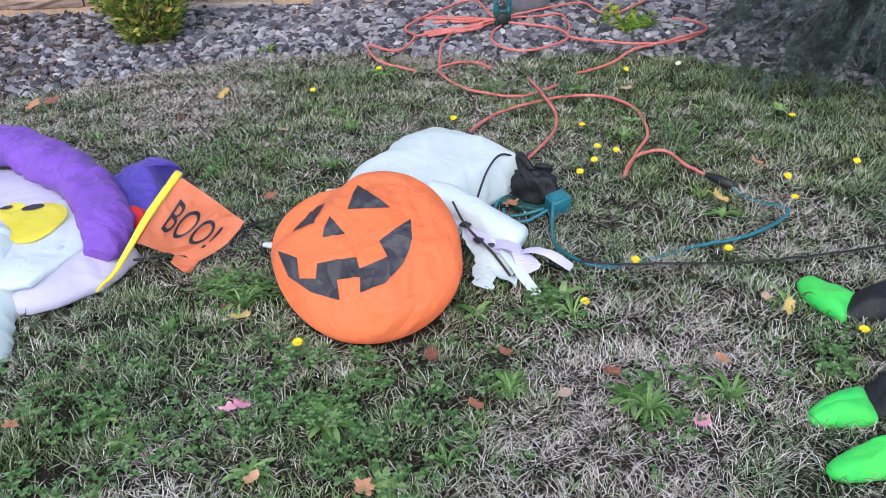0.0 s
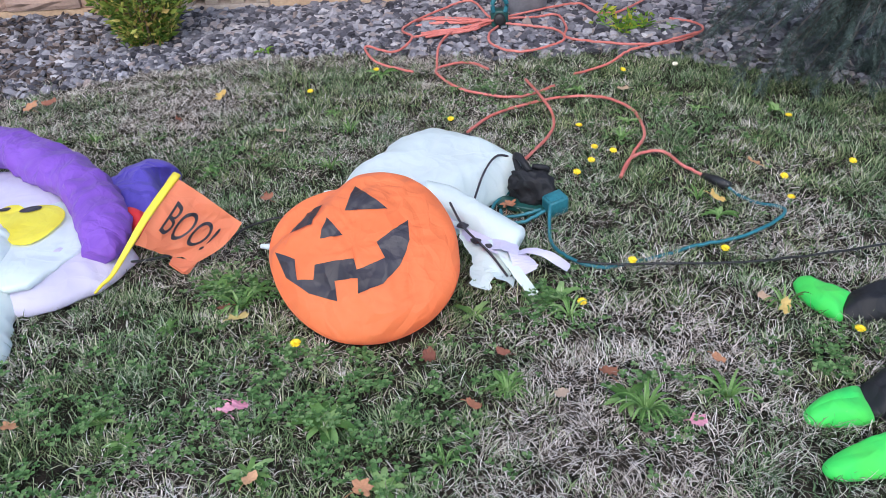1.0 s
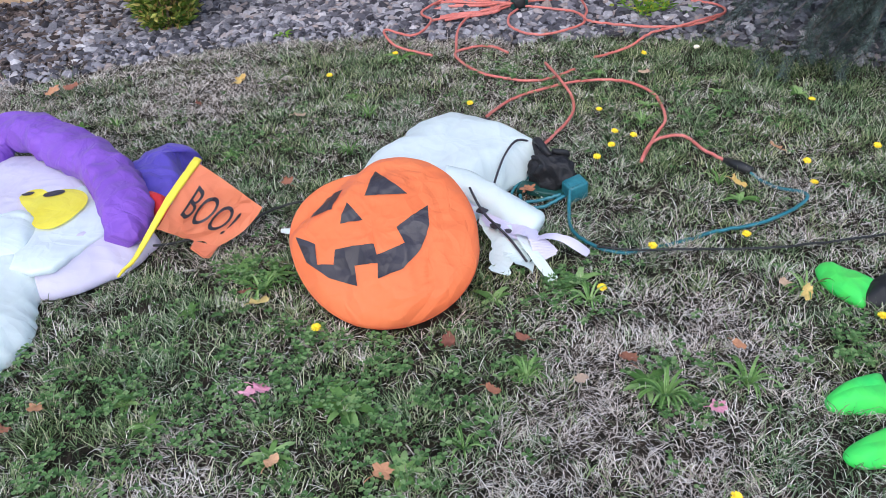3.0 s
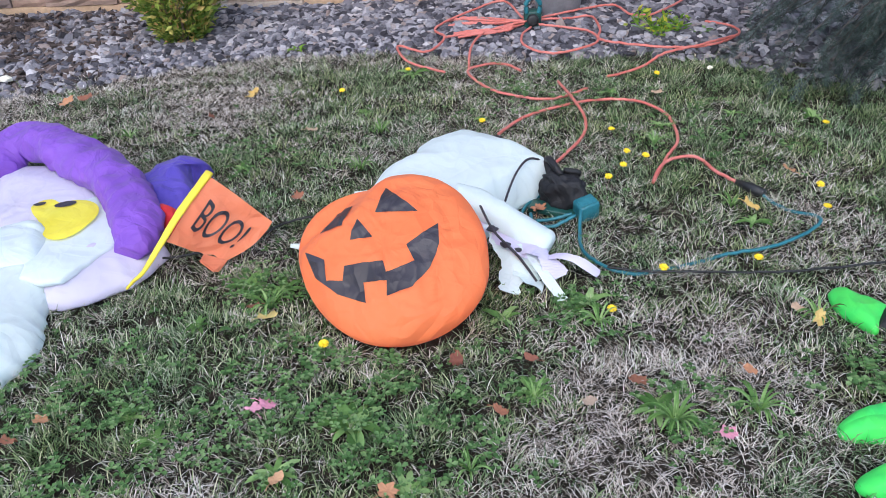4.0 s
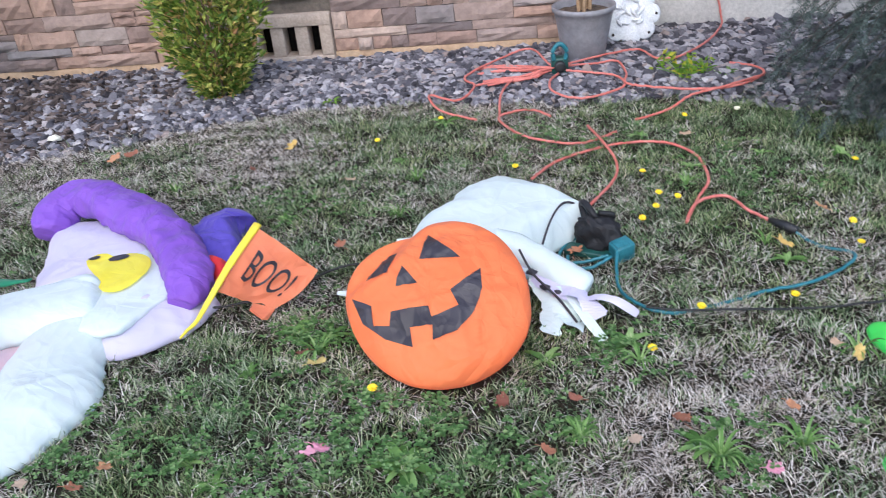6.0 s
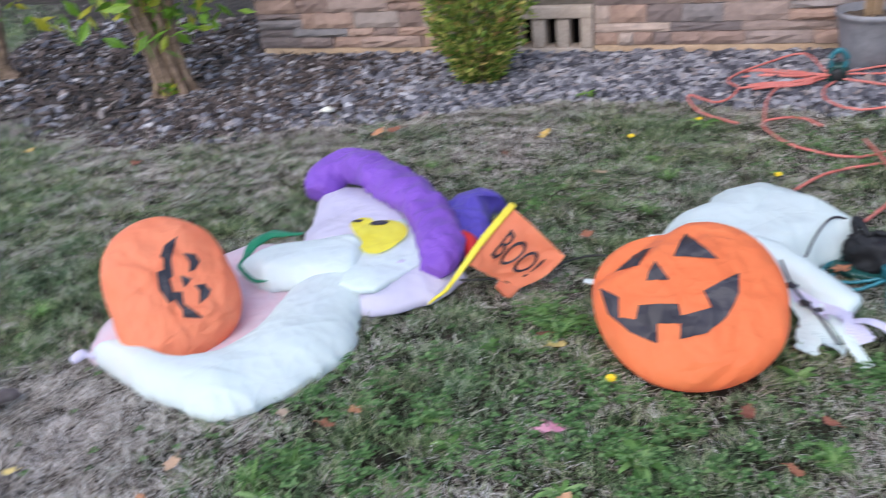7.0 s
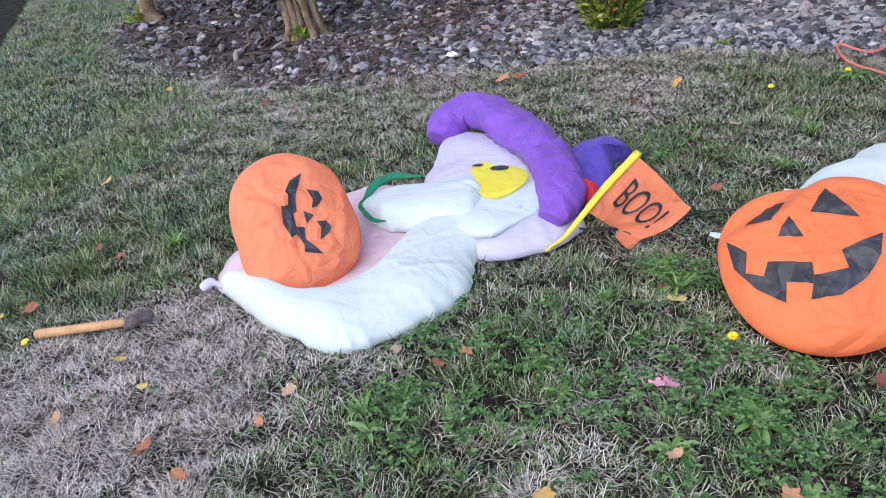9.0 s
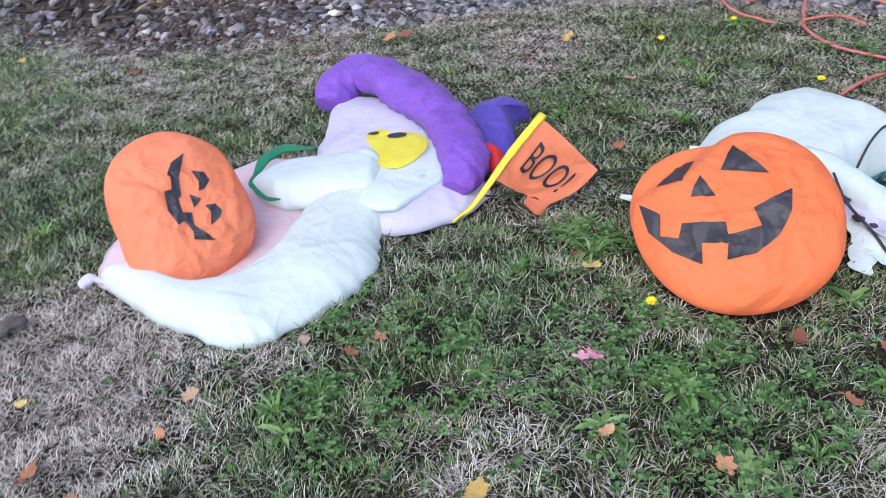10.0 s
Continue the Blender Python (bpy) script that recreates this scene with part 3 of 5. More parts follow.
def cord_stake():
    """Outdoor power stake with a hooded socket head, the hub of the cords."""
    s = thing("power_stake", "dark green outdoor socket stake amid the coiled cords", "power socket", at=(0.45, 4.53, 0.01))
    bm = bmesh.new()
    box(bm, -0.045, 0.045, -0.035, 0.035, 0.0, 0.11, 0.012)
    part("housing", bm, m_darkteal, s)
    bm = bmesh.new()
    tube(bm, catmull([(-0.03, -0.03, 0.1), (-0.035, -0.03, 0.15), (0.0, -0.03, 0.185), (0.035, -0.03, 0.15), (0.03, -0.03, 0.1)], 6), 0.012, 8)
    part("loop_handle", bm, m_teal, s)
    bm = bmesh.new()
    lathe(bm, [(0.026, 0.0), (0.03, 0.01), (0.03, 0.03), (0.02, 0.035)], 18)
    bmesh.ops.transform(bm, matrix=pose(0, -0.035, 0.07, 90, 0, 0), verts=bm.verts)
    part("socket", bm, m_blackcord, s)


cord_stake()


def cable(name, paths, radius, material, parent, steps=8):
    for pts in paths:
        bm = bmesh.new()
        line = catmull(pts, steps)
        for i, p in enumerate(line):
            p.z = max(p.z, radius) + 0.004 * wob(p.x, p.y, i * 0.1, 9)
        tube(bm, line, radius, 8)
        part(name, bm, material, parent)


red = thing("extension_cord", "salmon red outdoor extension cord looped over gravel and lawn", "extension cord")
LAWN = 0.024
cable("cable", [
    [(0.26, 3.23, LAWN), (0.38, 3.4, LAWN), (0.6, 3.53, LAWN), (0.81, 3.54, LAWN), (0.93, 3.4, LAWN), (0.94, 3.16, LAWN), (0.87, 3.0, LAWN), (0.79, 2.81, LAWN), (0.85, 2.93, 0.04), (0.97, 3.0, LAWN), (1.02, 2.88, LAWN), (1.08, 2.79, LAWN)],
    [(0.42, 2.9, LAWN), (0.57, 3.16, LAWN), (0.61, 3.34, LAWN), (0.58, 3.49, 0.045), (0.53, 3.77, LAWN)],
    [(0.65, 3.68, LAWN), (0.48, 3.57, LAWN), (0.28, 3.65, LAWN), (0.17, 3.8, LAWN), (0.13, 3.95, LAWN), (0.27, 4.02, LAWN), (0.37, 3.92, LAWN)],
    [(0.13, 3.95, LAWN), (0.14, 4.2, 0.05), (0.22, 4.42, 0.05), (0.42, 4.5, 0.07)],
    [(0.02, 3.92, LAWN), (-0.16, 4.07, LAWN), (-0.23, 4.26, 0.04), (-0.08, 4.16, 0.04), (0.0, 4.34, 0.05), (-0.05, 4.51, 0.05), (0.18, 4.81, 0.06), (0.31, 4.83, 0.08), (0.39, 4.56, 0.08), (0.44, 4.5, 0.06)],
    [(0.44, 4.46, 0.05), (0.39, 4.34, 0.05), (0.4, 4.18, 0.05), (0.53, 4.09, 0.04), (0.74, 4.19, 0.05), (0.73, 4.36, 0.05), (0.59, 4.45, 0.05), (0.48, 4.47, 0.06)],
    [(0.47, 4.55, 0.06), (0.64, 4.59, 0.05), (0.76, 4.61, 0.05), (0.78, 4.37, 0.06), (0.76, 4.22, 0.06), (0.87, 4.17, 0.05), (1.07, 4.1, 0.05), (1.26, 4.11, 0.05), (1.43, 4.25, 0.05), (1.43, 4.38, 0.05), (1.32, 4.47, 0.05)],
    [(0.75, 3.81, LAWN), (0.91, 3.91, LAWN), (1.04, 4.02, 0.05), (1.2, 4.08, 0.06), (1.42, 4.22, 0.06)],
    [(0.47, 4.57, 0.06), (0.74, 4.72, 0.06), (0.9, 4.76, 0.06), (0.96, 4.6, 0.06), (1.07, 4.58, 0.06), (1.28, 4.83, 0.06), (1.42, 5.12, 0.06), (1.45, 5.26, 0.08), (1.42, 5.287, 0.19), (1.34, 5.36, 0.195), (1.2, 5.42, 0.195)],
], 0.0062, m_cord, red)
# the bundle gathered at the stake
rnd = random.Random(3)
bundle = []
for i in range(8):
    o = rnd.uniform(-0.05, 0.05)
    bundle.append([(0.44, 4.52, 0.06), (0.36, 4.5 + o * 0.5, 0.05 + 0.02 * rnd.random()), (0.22 + 0.1 * rnd.random(), 4.5 + o * 2, 0.05), (0.05 + 0.12 * rnd.random(), 4.52 + o * 3, 0.045), (-0.02 + 0.1 * rnd.random(), 4.5 + o * 3, 0.04)])
cable("cable", bundle, 0.0068, m_cord, red)
bm = bmesh.new()
tube(bm, [(1.07, 2.8, LAWN), (1.1, 2.765, LAWN), (1.115, 2.745, LAWN), (1.14, 2.715, LAWN)], [0.01, 0.016, 0.018, 0.014], 10)
part("plug", bm, m_blackcord, red)

teal = thing("teal_cord", "teal outdoor cord lying in the grass from the blower", "power cord")
cable("cable", [
    [(1.13, 2.72, 0.02), (1.19, 2.64, 0.006), (1.27, 2.56, 0.02), (1.2, 2.46, 0.03), (1.08, 2.39, 0.026), (0.95, 2.36, 0.022), (0.85, 2.33, 0.012), (0.74, 2.3, 0.006), (0.65, 2.27, 0.012), (0.57, 2.29, 0.025), (0.51, 2.38, 0.025), (0.51, 2.5, 0.03), (0.52, 2.57, 0.06)],
    [(0.49, 2.56, 0.05), (0.42, 2.56, 0.03), (0.34, 2.57, 0.02), (0.34, 2.65, 0.02), (0.4, 2.72, 0.03), (0.46, 2.68, 0.05)],
    [(0.5, 2.55, 0.05), (0.43, 2.52, 0.03), (0.37, 2.53, 0.025), (0.36, 2.6, 0.03)],
], 0.0058, m_teal, teal)
line = thing("black_cable", "thin black tether cable across the lawn", "cable")
cable("cable", [[(0.57, 2.28, 0.03), (0.68, 2.25, 0.035), (0.81, 2.24, 0.04), (0.97, 2.24, 0.035), (1.13, 2.24, 0.04), (1.42, 2.29, 0.04), (2.2, 2.5, 0.03)]], 0.0035, m_blackcord, line)
line2 = thing("black_cable", "thin black cable between the two inflatables", "cable")
cable("cable", [[(-0.8, 2.36, 0.03), (-0.66, 2.4, 0.03), (-0.52, 2.46, 0.04), (-0.44, 2.53, 0.05), (-0.33, 2.55, 0.06), (-0.2, 2.5, 0.03)]], 0.004, m_blackcord, line2)


# ---- inflatables ----
GRASS_FREE = []


def ghost_with_hat():
    """The limp white ghost with witch hat, flag and small pumpkin."""
    g = thing("ghost_inflatable", "deflated white ghost inflatable with purple witch hat sagging on the lawn", "inflatable", "halloween inflatables", at=(-1.3, 2.2, 0))
    skirt = Pillow([(-1.83, 1.73), (-1.91, 1.92), (-1.91, 2.19), (-1.79, 2.35), (-1.74, 2.43), (-1.69, 2.49), (-1.52, 2.51), (-1.38, 2.51), (-1.2, 2.23), (-1.22, 1.98), (-1.38, 1.75), (-1.55, 1.66), (-1.69, 1.68)], 0.02, 0.03, 1, None, 34, 0.009, panels=0, stiff=0.3)
    body = Pillow([(-1.8, 1.715), (-1.65, 1.65), (-1.52, 1.6), (-1.41, 1.575), (-1.31, 1.55), (-1.23, 1.55), (-1.17, 1.58), (-1.12, 1.64), (-1.07, 1.73), (-1.02, 1.82), (-1.0, 1.94), (-1.04, 2.07), (-1.06, 2.16), (-1.05, 2.26), (-1.16, 2.33), (-1.28, 2.3), (-1.34, 2.19), (-1.33, 2.03), (-1.33, 1.89), (-1.37, 1.78), (-1.45, 1.715), (-1.55, 1.72), (-1.7, 1.755)], 0.02, 0.085, 2,
                  [(-1.68, 1.71), (-1.5, 1.67), (-1.32, 1.7), (-1.21, 1.86), (-1.19, 2.05), (-1.15, 2.2)], 0, 0.0, 2.8, stiff=0.14)
    body.folds = [(x, y, 0.75 + 1.1 * wob(x, y, 0, 4), ln, wd, am) for x, y, _, ln, wd, am in fold_set(2, body.box, 34, 0.005, 0.13, 0.014)]
    arm = Pillow([(-1.48, 2.18), (-1.56, 2.23), (-1.54, 2.31), (-1.44, 2.4), (-1.37, 2.45), (-1.25, 2.49), (-1.17, 2.43), (-1.13, 2.32), (-1.13, 2.22), (-1.25, 2.19), (-1.35, 2.16), (-1.42, 2.14)], 0.07, 0.065, 3, [(-1.45, 2.24), (-1.2, 2.36)], 22, 0.007, 3.0, stiff=0.15)
    head = Pillow([(-1.48, 2.52), (-1.53, 2.7), (-1.61, 2.92), (-1.57, 2.99), (-1.38, 2.97), (-1.18, 2.82), (-1.01, 2.6), (-0.93, 2.5), (-0.87, 2.42), (-0.82, 2.42), (-0.79, 2.4), (-0.8, 2.33), (-0.82, 2.26), (-0.9, 2.18), (-1.01, 2.12), (-1.08, 2.13), (-1.16, 2.2), (-1.28, 2.3), (-1.4, 2.42)], 0.02, 0.085, 4, None, 30, 0.008, 4.0, (0.0, 0.02), stiff=0.2)
    local(part("skirt", skirt.mesh(14), m_white_bounce, g, "thin white cloth coloured with pink bounce from the pumpkin"))
    local(part("body", body.mesh(), m_white, g))
    local(part("arm", arm.mesh(18), m_white, g))
    hd = local(part("head", head.mesh(), m_white_shaded, g, "white ghost head coloured in its lilac shade tint"))
    GRASS_FREE.extend((skirt, body, head))
    tail = bmesh.new()
    tube(tail, catmull([(-1.74, 1.72, 0.03), (-1.79, 1.7, 0.04), (-1.82, 1.69, 0.05), (-1.84, 1.66, 0.04)], 4), [0.03, 0.028, 0.02, 0.014, 0.01, 0.009, 0.01, 0.014, 0.018, 0.018, 0.016, 0.015, 0.008], 8)
    local(part("tied_corner", tail, m_white_shaded, g))
    # lit part of the face as a whiter panel over the shade-tinted lilac hood
    mask = Pillow([(-1.15, 2.2), (-1.21, 2.42), (-1.235, 2.57), (-1.17, 2.64), (-1.08, 2.63), (-0.985, 2.54), (-0.935, 2.43), (-0.93, 2.33), (-0.98, 2.22), (-1.02, 2.15), (-1.1, 2.15)], 0.098, 0.012, 17, None, 16, 0.004, 3.0, stiff=0.1)
    part("lit_face_panel", mask.mesh(14), m_white, hd, "panel coloured as the lit white part of the face")
    # the two round eyes run together into one yellow patch
    patch.size = 0.3
    up = lambda x, y: (x, y, max(head.top(x, y), mask.top(x, y)) + 0.008)
    eye = catmull([(-1.26, 2.515, 0), (-1.285, 2.565, 0), (-1.26, 2.6, 0), (-1.225, 2.6, 0), (-1.19, 2.578, 0), (-1.155, 2.595, 0), (-1.1, 2.59, 0), (-1.053, 2.55, 0), (-1.032, 2.49, 0), (-1.036, 2.42, 0), (-1.075, 2.35, 0), (-1.13, 2.35, 0), (-1.175, 2.395, 0), (-1.22, 2.47, 0)], 3, True)
    part("eye_patch", patch([(p.x, p.y) for p in eye], up), m_yellow, hd, "yellow printed eyes")
    up2 = lambda x, y: (x, y, up(x, y)[2] + 0.0035)
    for cx, cy, a, b in ((-1.262, 2.572, 0.02, 0.011), (-1.168, 2.562, 0.034, 0.02)):
        oval = [(cx + a * math.cos(t) - 0.3 * b * math.sin(t), cy + b * math.sin(t) + 0.3 * a * math.cos(t)) for t in (2 * math.pi * k / 14 for k in range(14))]
        part("pupil", patch(oval, up2), m_black, hd)
    # hat: a fat curled brim, the limp cone and its band
    bm = bmesh.new()
    centre = catmull([(-1.57, 2.86, 0.07), (-1.575, 2.96, 0.115), (-1.47, 3.0, 0.15), (-1.23, 2.85, 0.145), (-1.035, 2.675, 0.14), (-0.905, 2.495, 0.13), (-0.86, 2.375, 0.11), (-0.87, 2.3, 0.085)], 12)
    n = len(centre)
    rad = [0.084 * (0.75 + 0.35 * min(1, 8 * i / n)) * (1 - 0.3 * i / n) * (0.5 + 0.5 * min(1, 6 * (n - 1 - i) / n)) for i in range(n)]
    crests = fold_set(61, (-1.6, 2.3, -0.78, 3.0), 140, 0.013, 0.1, 0.01)
    tube(bm, centre, rad, 44, 0.72)
    for v in bm.verts:
        w = 0.01 * ridge(v.co.x, v.co.y, v.co.z, 6) + fold_at(crests, v.co.x, v.co.y)
        v.co += w * (v.co - min(centre, key=lambda p: (p - v.co).length)).normalized()
    local(part("hat_brim", bm, m_purple, g, "purple stuffed hat brim"))
    cone = Pillow([(-1.05, 2.75), (-1.03, 2.85), (-0.99, 2.94), (-0.925, 2.995), (-0.85, 2.995), (-0.805, 2.955), (-0.835, 2.9), (-0.84, 2.82), (-0.79, 2.73), (-0.775, 2.63), (-0.81, 2.55), (-0.9, 2.53)], 0.02, 0.085, 6, None, 26, 0.012, 2.6, stiff=0.2)
    local(part("hat_cone", cone.mesh(16), m_violet, g, "limp blue-violet hat tip"))
    GRASS_FREE.append(cone)
    bm = bmesh.new()
    tube(bm, catmull([(-0.85, 2.54, 0.09), (-0.83, 2.52, 0.1), (-0.8, 2.5, 0.095), (-0.775, 2.465, 0.06)], 5), 0.032, 12)
    local(part("hat_band", bm, m_red, g, "red hat band"))
    # flag on its stuffed pole
    bm = bmesh.new()
    pole = catmull([(-0.605, 2.415, 0.3), (-0.67, 2.3, 0.235), (-0.72, 2.22, 0.17), (-0.77, 2.18, 0.105), (-0.81, 2.18, 0.07), (-0.835, 2.18, 0.045)], 5)
    tube(bm, pole, [(0.0155 - 0.0095 * i / len(pole)) + 0.002 * wob(i, 0, 0, 0.7) for i in range(len(pole))], 14, 0.6)
    local(part("flag_pole", bm, m_yellow, g, "yellow stuffed flag pole"))
    p0, p1, p2, p3 = (Vector(p) for p in ((-0.61, 2.405, 0.295), (-0.71, 2.24, 0.165), (-0.44, 2.42, 0.12), (-0.58, 2.33, 0.04)))
    nrm = (p2 - p0).cross(p1 - p0).normalized()
    nrm = nrm if nrm.z > 0 else -nrm

    def cloth(a, b, lift=0.0):
        flat = p0.lerp(p2, a).lerp(p1.lerp(p3, a), b)
        wave = 0.008 * math.sin(5 * a + 2.5 * b) + 0.006 * ridge(a, b, 1.0, 2.2)
        flat += (p2 - p0) * (0.06 * math.sin(math.pi * b) * a - 0.1 * max(0, 0.15 - b) * a)
        return flat + nrm * (wave + lift) + (p3 - p2) * (0.05 * wob(a, b, 0, 6) * (b > 0.95))

    bm = bmesh.new()
    na, nb = 26, 22
    for lift in (0.0, -0.003):
        grid = [[bm.verts.new(cloth(i / na, j / nb, lift)) for j in range(nb + 1)] for i in range(na + 1)]
        for i in range(na):
            for j in range(nb):
                bm.faces.new((grid[i][j], grid[i + 1][j], grid[i + 1][j + 1], grid[i][j + 1]))
    flag = local(part("flag", bm, m_peach, g, "orange pennant lettered BOO!"))
    bm = bmesh.new()
    q = [cloth(0.62, 1.0), cloth(0.98, 0.98), cloth(0.95, 1.0) + Vector((-0.005, -0.04, -0.01)), cloth(0.8, 1.0) + Vector((0, -0.055, -0.015)), cloth(0.66, 1.0) + Vector((-0.01, -0.035, 0))]
    vs = [bm.verts.new(p) for p in q]
    f = bm.faces.new(vs)
    r = bmesh.ops.extrude_face_region(bm, geom=[f])
    for v in r["geom"]:
        if isinstance(v, bmesh.types.BMVert):
            v.co.z -= 0.004
    local(part("flag_fold", bm, m_peach, g, smooth=False))
    cu = bpy.data.curves.new("lettering", "FONT")
    cu.body, cu.size, cu.extrude = "BOO!", 1.0, 0.0
    cu.offset = 0.001
    tmp = new("lettering", cu)
    bpy.context.view_layer.update()
    me = bpy.data.meshes.new_from_object(tmp.evaluated_get(bpy.context.evaluated_depsgraph_get()))
    bpy.data.objects.remove(tmp)
    bm = bmesh.new()
    bm.from_mesh(me)
    for _ in range(2):
        bmesh.ops.subdivide_edges(bm, edges=[e for e in bm.edges if e.calc_length() > 0.15], cuts=1)
        bmesh.ops.triangulate(bm, faces=bm.faces[:])
    xs_ = [v.co.x for v in bm.verts]
    lo, hi = min(xs_), max(xs_)
    for v in bm.verts:
        a = 0.17 + 0.66 * (v.co.x - lo) / (hi - lo)
        v.co = cloth(a, 0.74 - 0.5 * v.co.y / 0.73 + 0.04 * wob(a, 0, 0, 9), 0.004)
    part("lettering", bm, m_black, flag, "black letters")
    # green stem ribbon behind the small pumpkin
    bm = bmesh.new()
    tube(bm, catmull([(-1.35, 2.18, 0.1), (-1.44, 2.14, 0.09), (-1.53, 2.19, 0.09), (-1.57, 2.24, 0.09), (-1.58, 2.29, 0.09), (-1.59, 2.37, 0.1), (-1.55, 2.43, 0.11), (-1.49, 2.42, 0.12), (-1.4, 2.4, 0.14)], 6), [0.01 + 0.018 * max(0, min(1, (i - 22) / 8)) * max(0, min(1, (48 - i) / 12)) + 0.004 * wob(i, 1, 0, 0.35) for i in range(49)], 8, 0.35)
    local(part("stem_ribbon", bm, m_leafgreen, g, "green cloth ribbon"))
    ball = Ball((-1.585, 1.897, 0.185), (0.207, 0.243, 0.085), (0.11, 0.12, 1.43), (0.5, -0.52, 0.69), SMALL_EDGE, 11, -7.4, 110, 0.007)
    pk = local(part("small_pumpkin", ball.mesh(), m_peach, g, "small orange pumpkin with printed grin"))
    for name, poly in SMALL_FACE:
        part(name, ball.mark(poly, 0.95, 0.11, -0.02), m_black, pk)
    return g


def pumpkin_ghost():
    """The pumpkin-headed figure fallen on its face of air, with its blower."""
    g = thing("pumpkin_inflatable", "half-deflated inflatable with grinning orange pumpkin head and white robe", "inflatable", "halloween inflatables", at=(0, 2.4, 0))
    ball = Ball((-0.045, 2.135, 0.175), (0.259, 0.228, 0.075), (0.25, 0.21, 1.43), (-0.1, -0.55, 0.83), BIG_EDGE, 7, -5.0, 110, 0.007)
    pk = local(part("pumpkin_head", ball.mesh(36, 120), m_orange, g, "orange pumpkin head with black printed face"))
    for name, poly in BIG_FACE:
        part(name, ball.mark(poly, 1.05, 0.01, -0.12), m_black, pk)
    GRASS_FREE.append(Pillow([(-0.2, 2.05), (-0.12, 1.95), (0.0, 1.92), (0.1, 1.95), (0.18, 2.05), (0.15, 2.25), (0, 2.3), (-0.15, 2.25)], 0, 0.1))
    robe = Pillow([(-0.17, 2.7), (-0.12, 2.76), (-0.06, 2.84), (-0.03, 2.94), (0.08, 3.05), (0.15, 3.06), (0.27, 3.0), (0.35, 2.92), (0.43, 2.81), (0.46, 2.76), (0.4, 2.73), (0.33, 2.66), (0.26, 2.58), (0.21, 2.45), (0.12, 2.3), (-0.03, 2.3), (-0.15, 2.45)], 0.03, 0.14, 9, [(0.0, 2.45), (0.1, 2.72), (0.3, 2.78)], 30, 0.014, 3.4, (-0.1, 0.06), stiff=0.2)
    local(part("robe", robe.mesh(), m_white, g))
    GRASS_FREE.append(robe)
    bm = bmesh.new()
    line = catmull([(0.12, 2.46, 0.17), (0.2, 2.45, 0.15), (0.29, 2.4, 0.11), (0.36, 2.365, 0.08), (0.405, 2.34, 0.06)], 6)
    n = len(line)
    tube(bm, line, [0.05 - 0.004 * i / n if i < n - 4 else 0.046 * (1 - ((i - n + 5) / 5) ** 2) ** 0.5 + 0.004 for i in range(n)], 20, 0.9)
    for v in bm.verts:
        v.co += Vector((0, 0, 1)) * 0.006 * ridge(v.co.x, v.co.y, v.co.z, 14)
    local(part("sleeve", bm, m_white, g))
    # black trim threads across the robe
    for pts in ([(0.15, 3.02, 0.115), (0.21, 2.97, 0.14), (0.27, 2.9, 0.165)], [(0.29, 2.96, 0.115), (0.34, 2.91, 0.115), (0.37, 2.87, 0.115)], [(0.2, 2.38, 0.19), (0.24, 2.33, 0.13), (0.31, 2.27, 0.08), (0.36, 2.2, 0.04)], [(0.27, 2.56, 0.08), (0.31, 2.66, 0.14), (0.36, 2.74, 0.16), (0.43, 2.78, 0.12)]):
        bm = bmesh.new()
        tube(bm, catmull(pts, 5), 0.004, 6)
        local(part("trim_thread", bm, m_black, g))
    # torn gauze strips from the cuff
    rnd = random.Random(4)
    strips = [[(0.3, 2.36, 0.09), (0.34, 2.29, 0.08), (0.38, 2.21, 0.06), (0.43, 2.12, 0.03)], [(0.36, 2.26, 0.06), (0.42, 2.27, 0.08), (0.48, 2.26, 0.07), (0.54, 2.23, 0.04)],
              [(0.24, 2.4, 0.11), (0.27, 2.33, 0.08), (0.29, 2.25, 0.06), (0.28, 2.16, 0.03)], [(0.22, 2.42, 0.12), (0.26, 2.36, 0.1), (0.33, 2.3, 0.08), (0.4, 2.26, 0.05)],
              [(0.27, 2.34, 0.08), (0.32, 2.25, 0.06), (0.35, 2.2, 0.04), (0.38, 2.19, 0.03)], [(0.3, 2.32, 0.08), (0.36, 2.29, 0.09), (0.4, 2.25, 0.07), (0.42, 2.2, 0.05)]]
    for i, s in enumerate(strips):
        bm = bmesh.new()
        line = catmull(s, 6)
        rows_ = []
        for k, p in enumerate(line):
            d = (line[min(k + 1, len(line) - 1)] - line[max(k - 1, 0)]).normalized()
            side = d.cross(Vector((0, 0, 1))).normalized()
            w = 0.016 + 0.004 * wob(k, i, 0, 0.4) if i < 2 else 0.034 + 0.02 * wob(k, i, 0, 0.6)
            tw = 0.5 * math.sin(k * 0.3 + i)
            off = side * w * math.cos(tw) + Vector((0, 0, 1)) * w * math.sin(tw) * 0.6
            rows_.append([bm.verts.new(p + off), bm.verts.new(p + Vector((0, 0, 0.0015))), bm.verts.new(p - off), bm.verts.new(p - Vector((0, 0, 0.001)))])
        for a, b in zip(rows_, rows_[1:]):
            for j in range(4):
                bm.faces.new((a[j], a[(j + 1) % 4], b[(j + 1) % 4], b[j]))
        # every second strip takes the white with shade in its colour
        local(part("gauze_strip", bm, m_white_shaded if i % 2 else m_white, g, "torn white gauze strip", False))
